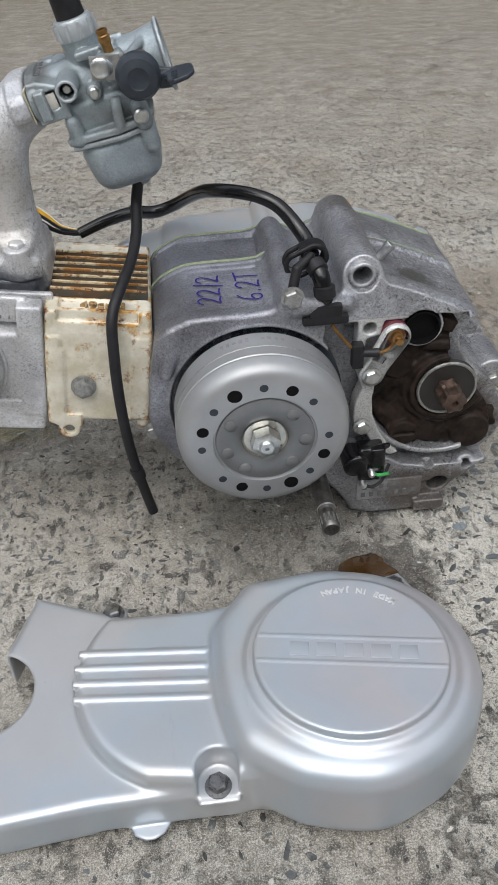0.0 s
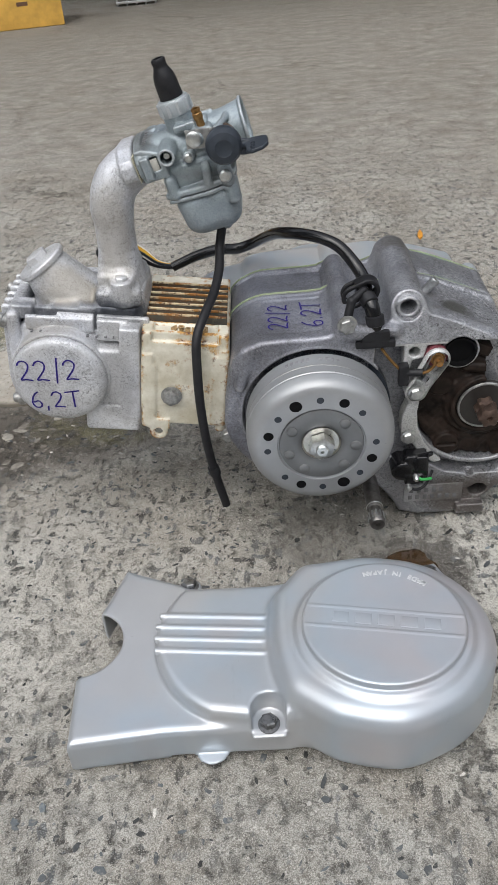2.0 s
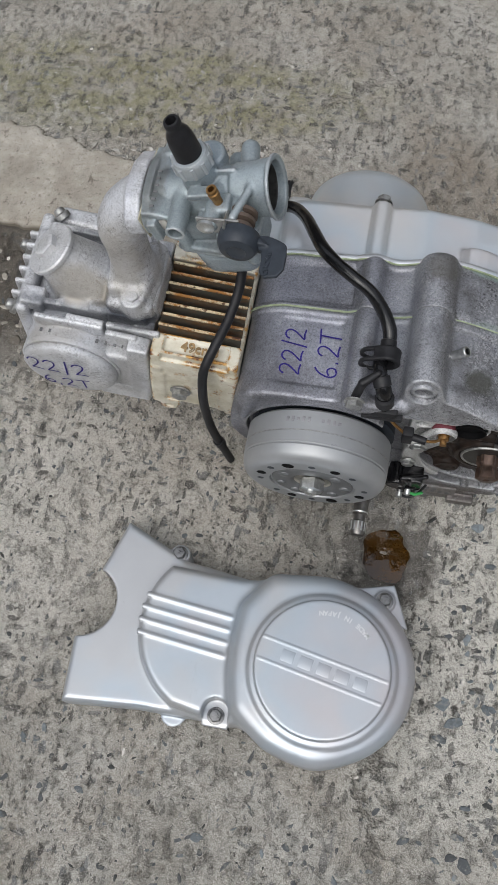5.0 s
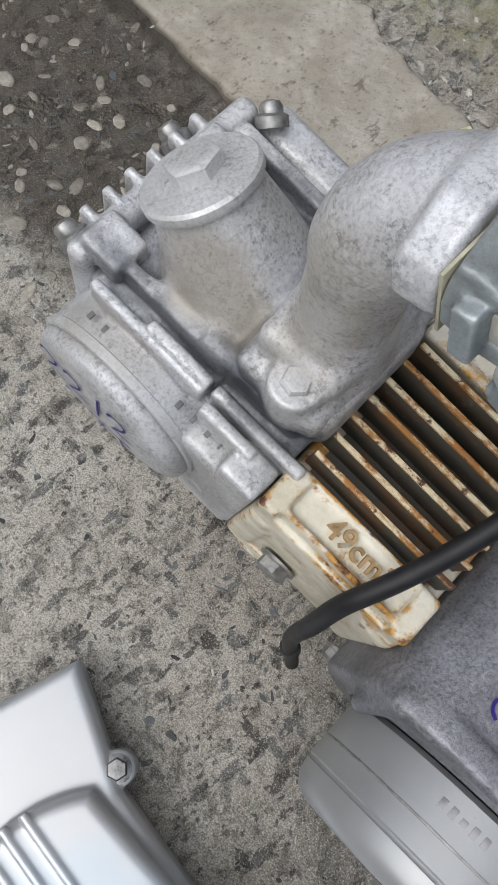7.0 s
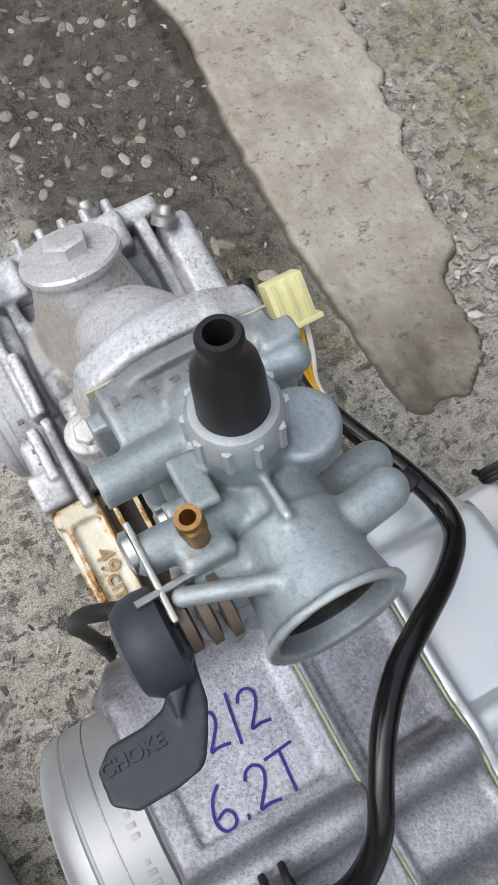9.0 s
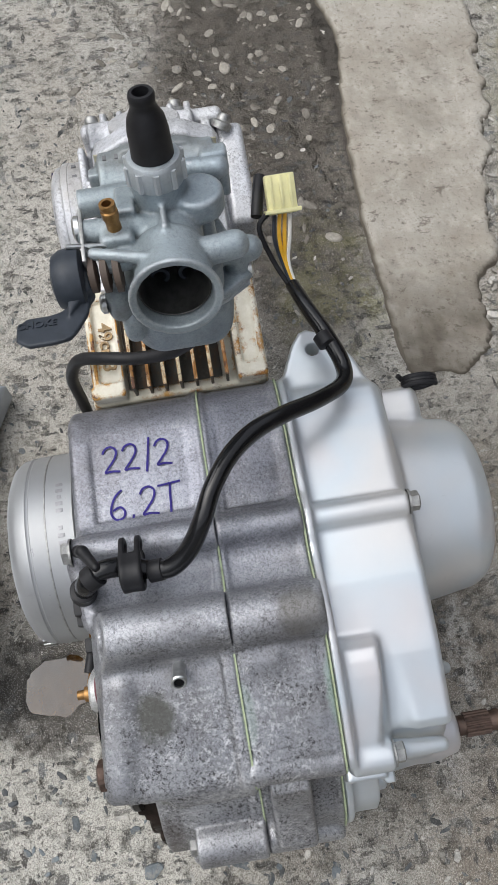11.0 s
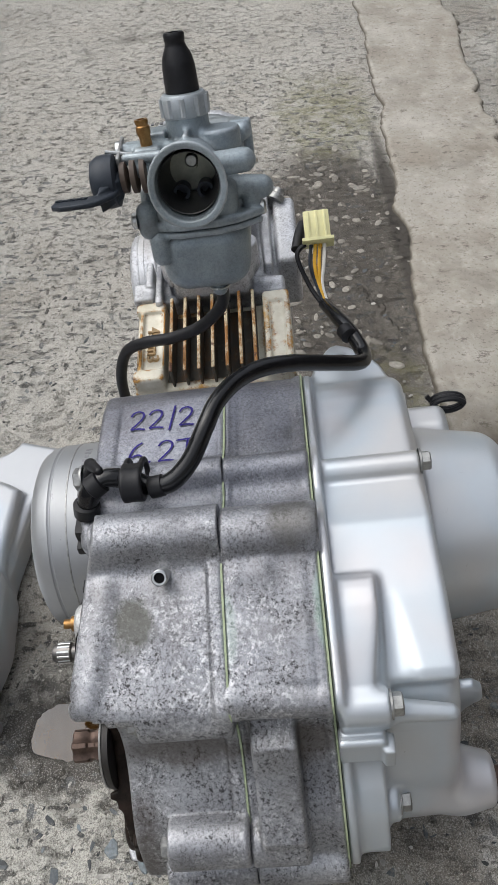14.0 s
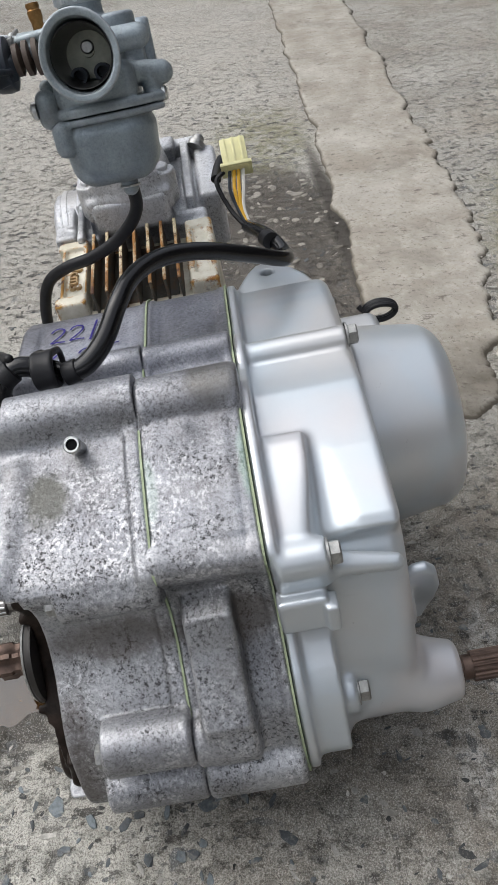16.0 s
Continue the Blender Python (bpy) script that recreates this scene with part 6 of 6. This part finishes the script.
dark = clear([(rng.uniform(-0.5, 0.45), rng.uniform(-0.36, 0.30), rng.choice((0.001, 0.0012, 0.0016, 0.002, 0.003))) for k in range(1900)])
dark += [(rng.uniform(-0.3, 0.2), rng.uniform(-0.34, -0.18), rng.uniform(0.002, 0.004)) for k in range(50)]
pebbles("slate_chips", dark, DARKSTONE, "small dark blue-grey stone chips set in concrete", 0.4, 0.78, 2, rough=0.45, long=1.8)
slate = clear([(rng.uniform(0.13, 0.44), rng.uniform(-0.26, 0.20), rng.choice((0.002, 0.0025, 0.003, 0.004, 0.005, 0.006))) for k in range(430)])
slate += [(rng.uniform(-0.3, 0.2), rng.uniform(-0.34, -0.19), rng.uniform(0.003, 0.005)) for k in range(26)]
pebbles("slate_stones", slate, SLATE, "blue-grey slate stones half sunk in worn concrete", 0.5, 0.74, 9, rough=0.32, long=1.5)
pale = clear([(rng.uniform(-0.6, 0.45), rng.uniform(-0.36, 0.62), rng.choice((0.0015, 0.002, 0.0025))) for k in range(700)])
pale += clear([(rng.uniform(0.12, 0.42), rng.uniform(-0.15, 0.28), rng.uniform(0.002, 0.004)) for k in range(90)])
pebbles("pale_chips", pale, PALESTONE, "small pale stone chips set in concrete", 0.4, 0.84, 3)
white = []
while len(white) < 300:
    x, y = rng.uniform(-0.85, -0.28), rng.uniform(0.02, 0.325)
    if y < 0.318 + 0.04 * max(0, -(x + 0.25)) - 0.012 and ((x + 0.50) / 0.30) ** 2 + ((y - 0.22) / 0.17) ** 2 < rng.uniform(0.3, 1.1):
        white.append((x, y, rng.choice((0.002, 0.003, 0.004, 0.005, 0.007))))
pebbles("terrazzo_pebbles", white, WHITESTONE, "rounded pale pebbles showing in dark damp concrete", 0.35, 0.84, 4, rough=0.10, long=1.4, fine=2)
crumb = [(-0.20 + rng.gauss(0, 0.05), 0.435 + rng.gauss(0, 0.014), rng.uniform(0.0015, 0.005)) for k in range(110)]
crumb += [(rng.uniform(-0.5, -0.1), 0.44 + rng.gauss(0, 0.02), rng.uniform(0.001, 0.003)) for k in range(150)]
crumb += [(-0.16 + rng.gauss(0, 0.03), 0.45 + rng.gauss(0, 0.012), rng.uniform(0.003, 0.006)) for k in range(26)]
pebbles("loose_crumbs", crumb, PALESTONE, "loose broken cement crumbs", 0.75, 0.25, 5)
tagged(pebbles("white_chip", [(-0.721, 0.351, 0.008)], plain("white_plaster", (0.7, 0.68, 0.64), 0.7), "single white plaster chip on the floor", 0.5, -0.6, 6, "thing"), category="chip")
tagged(pebbles("orange_chip", [(0.215, 0.779, 0.012)], plain("orange_scrap", (0.6, 0.26, 0.03), 0.6), "small orange scrap on the concrete floor", 0.25, 0.1, 8, "thing"), category="scrap")

# ---- the shop beyond: roof and walls added unseen, a carton and metal parts ----
WALL = plain("unseen_shop_wall", (0.22, 0.20, 0.18), 0.8, 0.0, 6, 0.3, 0.1)


def block(name, lo, hi, material, label, category, kind="structure"):
    bm = bmesh.new()
    bmesh.ops.create_cube(bm, size=1.0, matrix=Matrix.Translation([(a + b) / 2 for a, b in zip(lo, hi)]) @ Matrix.Diagonal((*[b - a for a, b in zip(lo, hi)], 1)))
    me = bpy.data.meshes.new(name)
    bm.to_mesh(me)
    bm.free()
    me.materials.append(material)
    return tagged(new(name, me), label, category, kind=kind)


# unseen walls and ceiling, added to shade the far floor and darken reflections
block("wall_north", (-5, 7.6, -0.1), (5, 7.8, 3.2), WALL, "unseen back wall of the shop, added for shade", "wall")
block("wall_west", (-5.2, 3.3, -0.1), (-5, 7.8, 3.2), WALL, "unseen side wall of the shop, added for shade", "wall")
block("wall_east", (5, 3.3, -0.1), (5.2, 7.8, 3.2), WALL, "unseen side wall of the shop, added for shade", "wall")
block("ceiling", (-5.2, 3.3, 3.2), (5.2, 7.8, 3.35), WALL, "unseen shop ceiling, added to shade the far floor", "ceiling")

UNSEEN_WALL = plain("grey_unseen_wall", (0.30, 0.31, 0.31), 0.8, 0.0, 6, 0.3, 0.1)
# unseen plain walls added behind and beside the camera, to darken low reflections
block("unseen_wall_south", (-4.2, -4.4, -0.1), (4.2, -4.2, 2.6), UNSEEN_WALL, "plain unseen wall added behind the camera to darken reflections", "wall")
block("unseen_wall_west", (-4.4, -4.4, -0.1), (-4.2, 2.8, 2.6), UNSEEN_WALL, "plain unseen side wall, added to darken reflections", "wall")
block("unseen_wall_east", (4.2, -4.4, -0.1), (4.4, 2.8, 2.6), UNSEEN_WALL, "plain unseen side wall, added to darken reflections", "wall")

carton = new("cardboard_box")
carton.matrix_world = pose(-1.33, 4.45, 0.0, 0, 0, 14)
tagged(carton, "yellow printed cardboard box on the shop floor", "box")
CARD = plain("yellow_carton", (0.62, 0.36, 0.07), 0.75, 0.0, 12, 0.2, 0.1)
part("carton_body", slab((0, 150, 160), (250, 160, 160), 6), CARD, carton)
part("flap", slab((-120, 150, 322), (125, 158, 3), 1), CARD, carton)
part("flap", slab((130, 150, 323), (118, 158, 3), 1), CARD, carton)
part("tape", slab((0, 150, 327), (24, 160, 0.8), 0.4), plain("brown_tape", (0.35, 0.2, 0.08), 0.4), carton)
part("print_bar", slab((-60, -11, 210), (60, 1, 14), 0.5), plain("dark_print", (0.12, 0.06, 0.03), 0.7), carton)
part("print_bar", slab((40, -11, 120), (30, 1, 10), 0.5), plain("dark_print", (0.12, 0.06, 0.03), 0.7), carton)
crate = new("metal_rack")
crate.matrix_world = pose(-0.78, 5.35, 0.0, 0, 0, 6)
tagged(crate, "low rack of grey metal parts on shop floor", "rack")
for k in range(4):
    part("bar", slab((0, 0, 20 + 42 * k), (130, 70, 7), 2), ZINC, crate)
for k in range(5):
    part("upright", slab((-120 + 60 * k, -62, 80), (5, 5, 80), 1.5), DULLBOLT, crate)
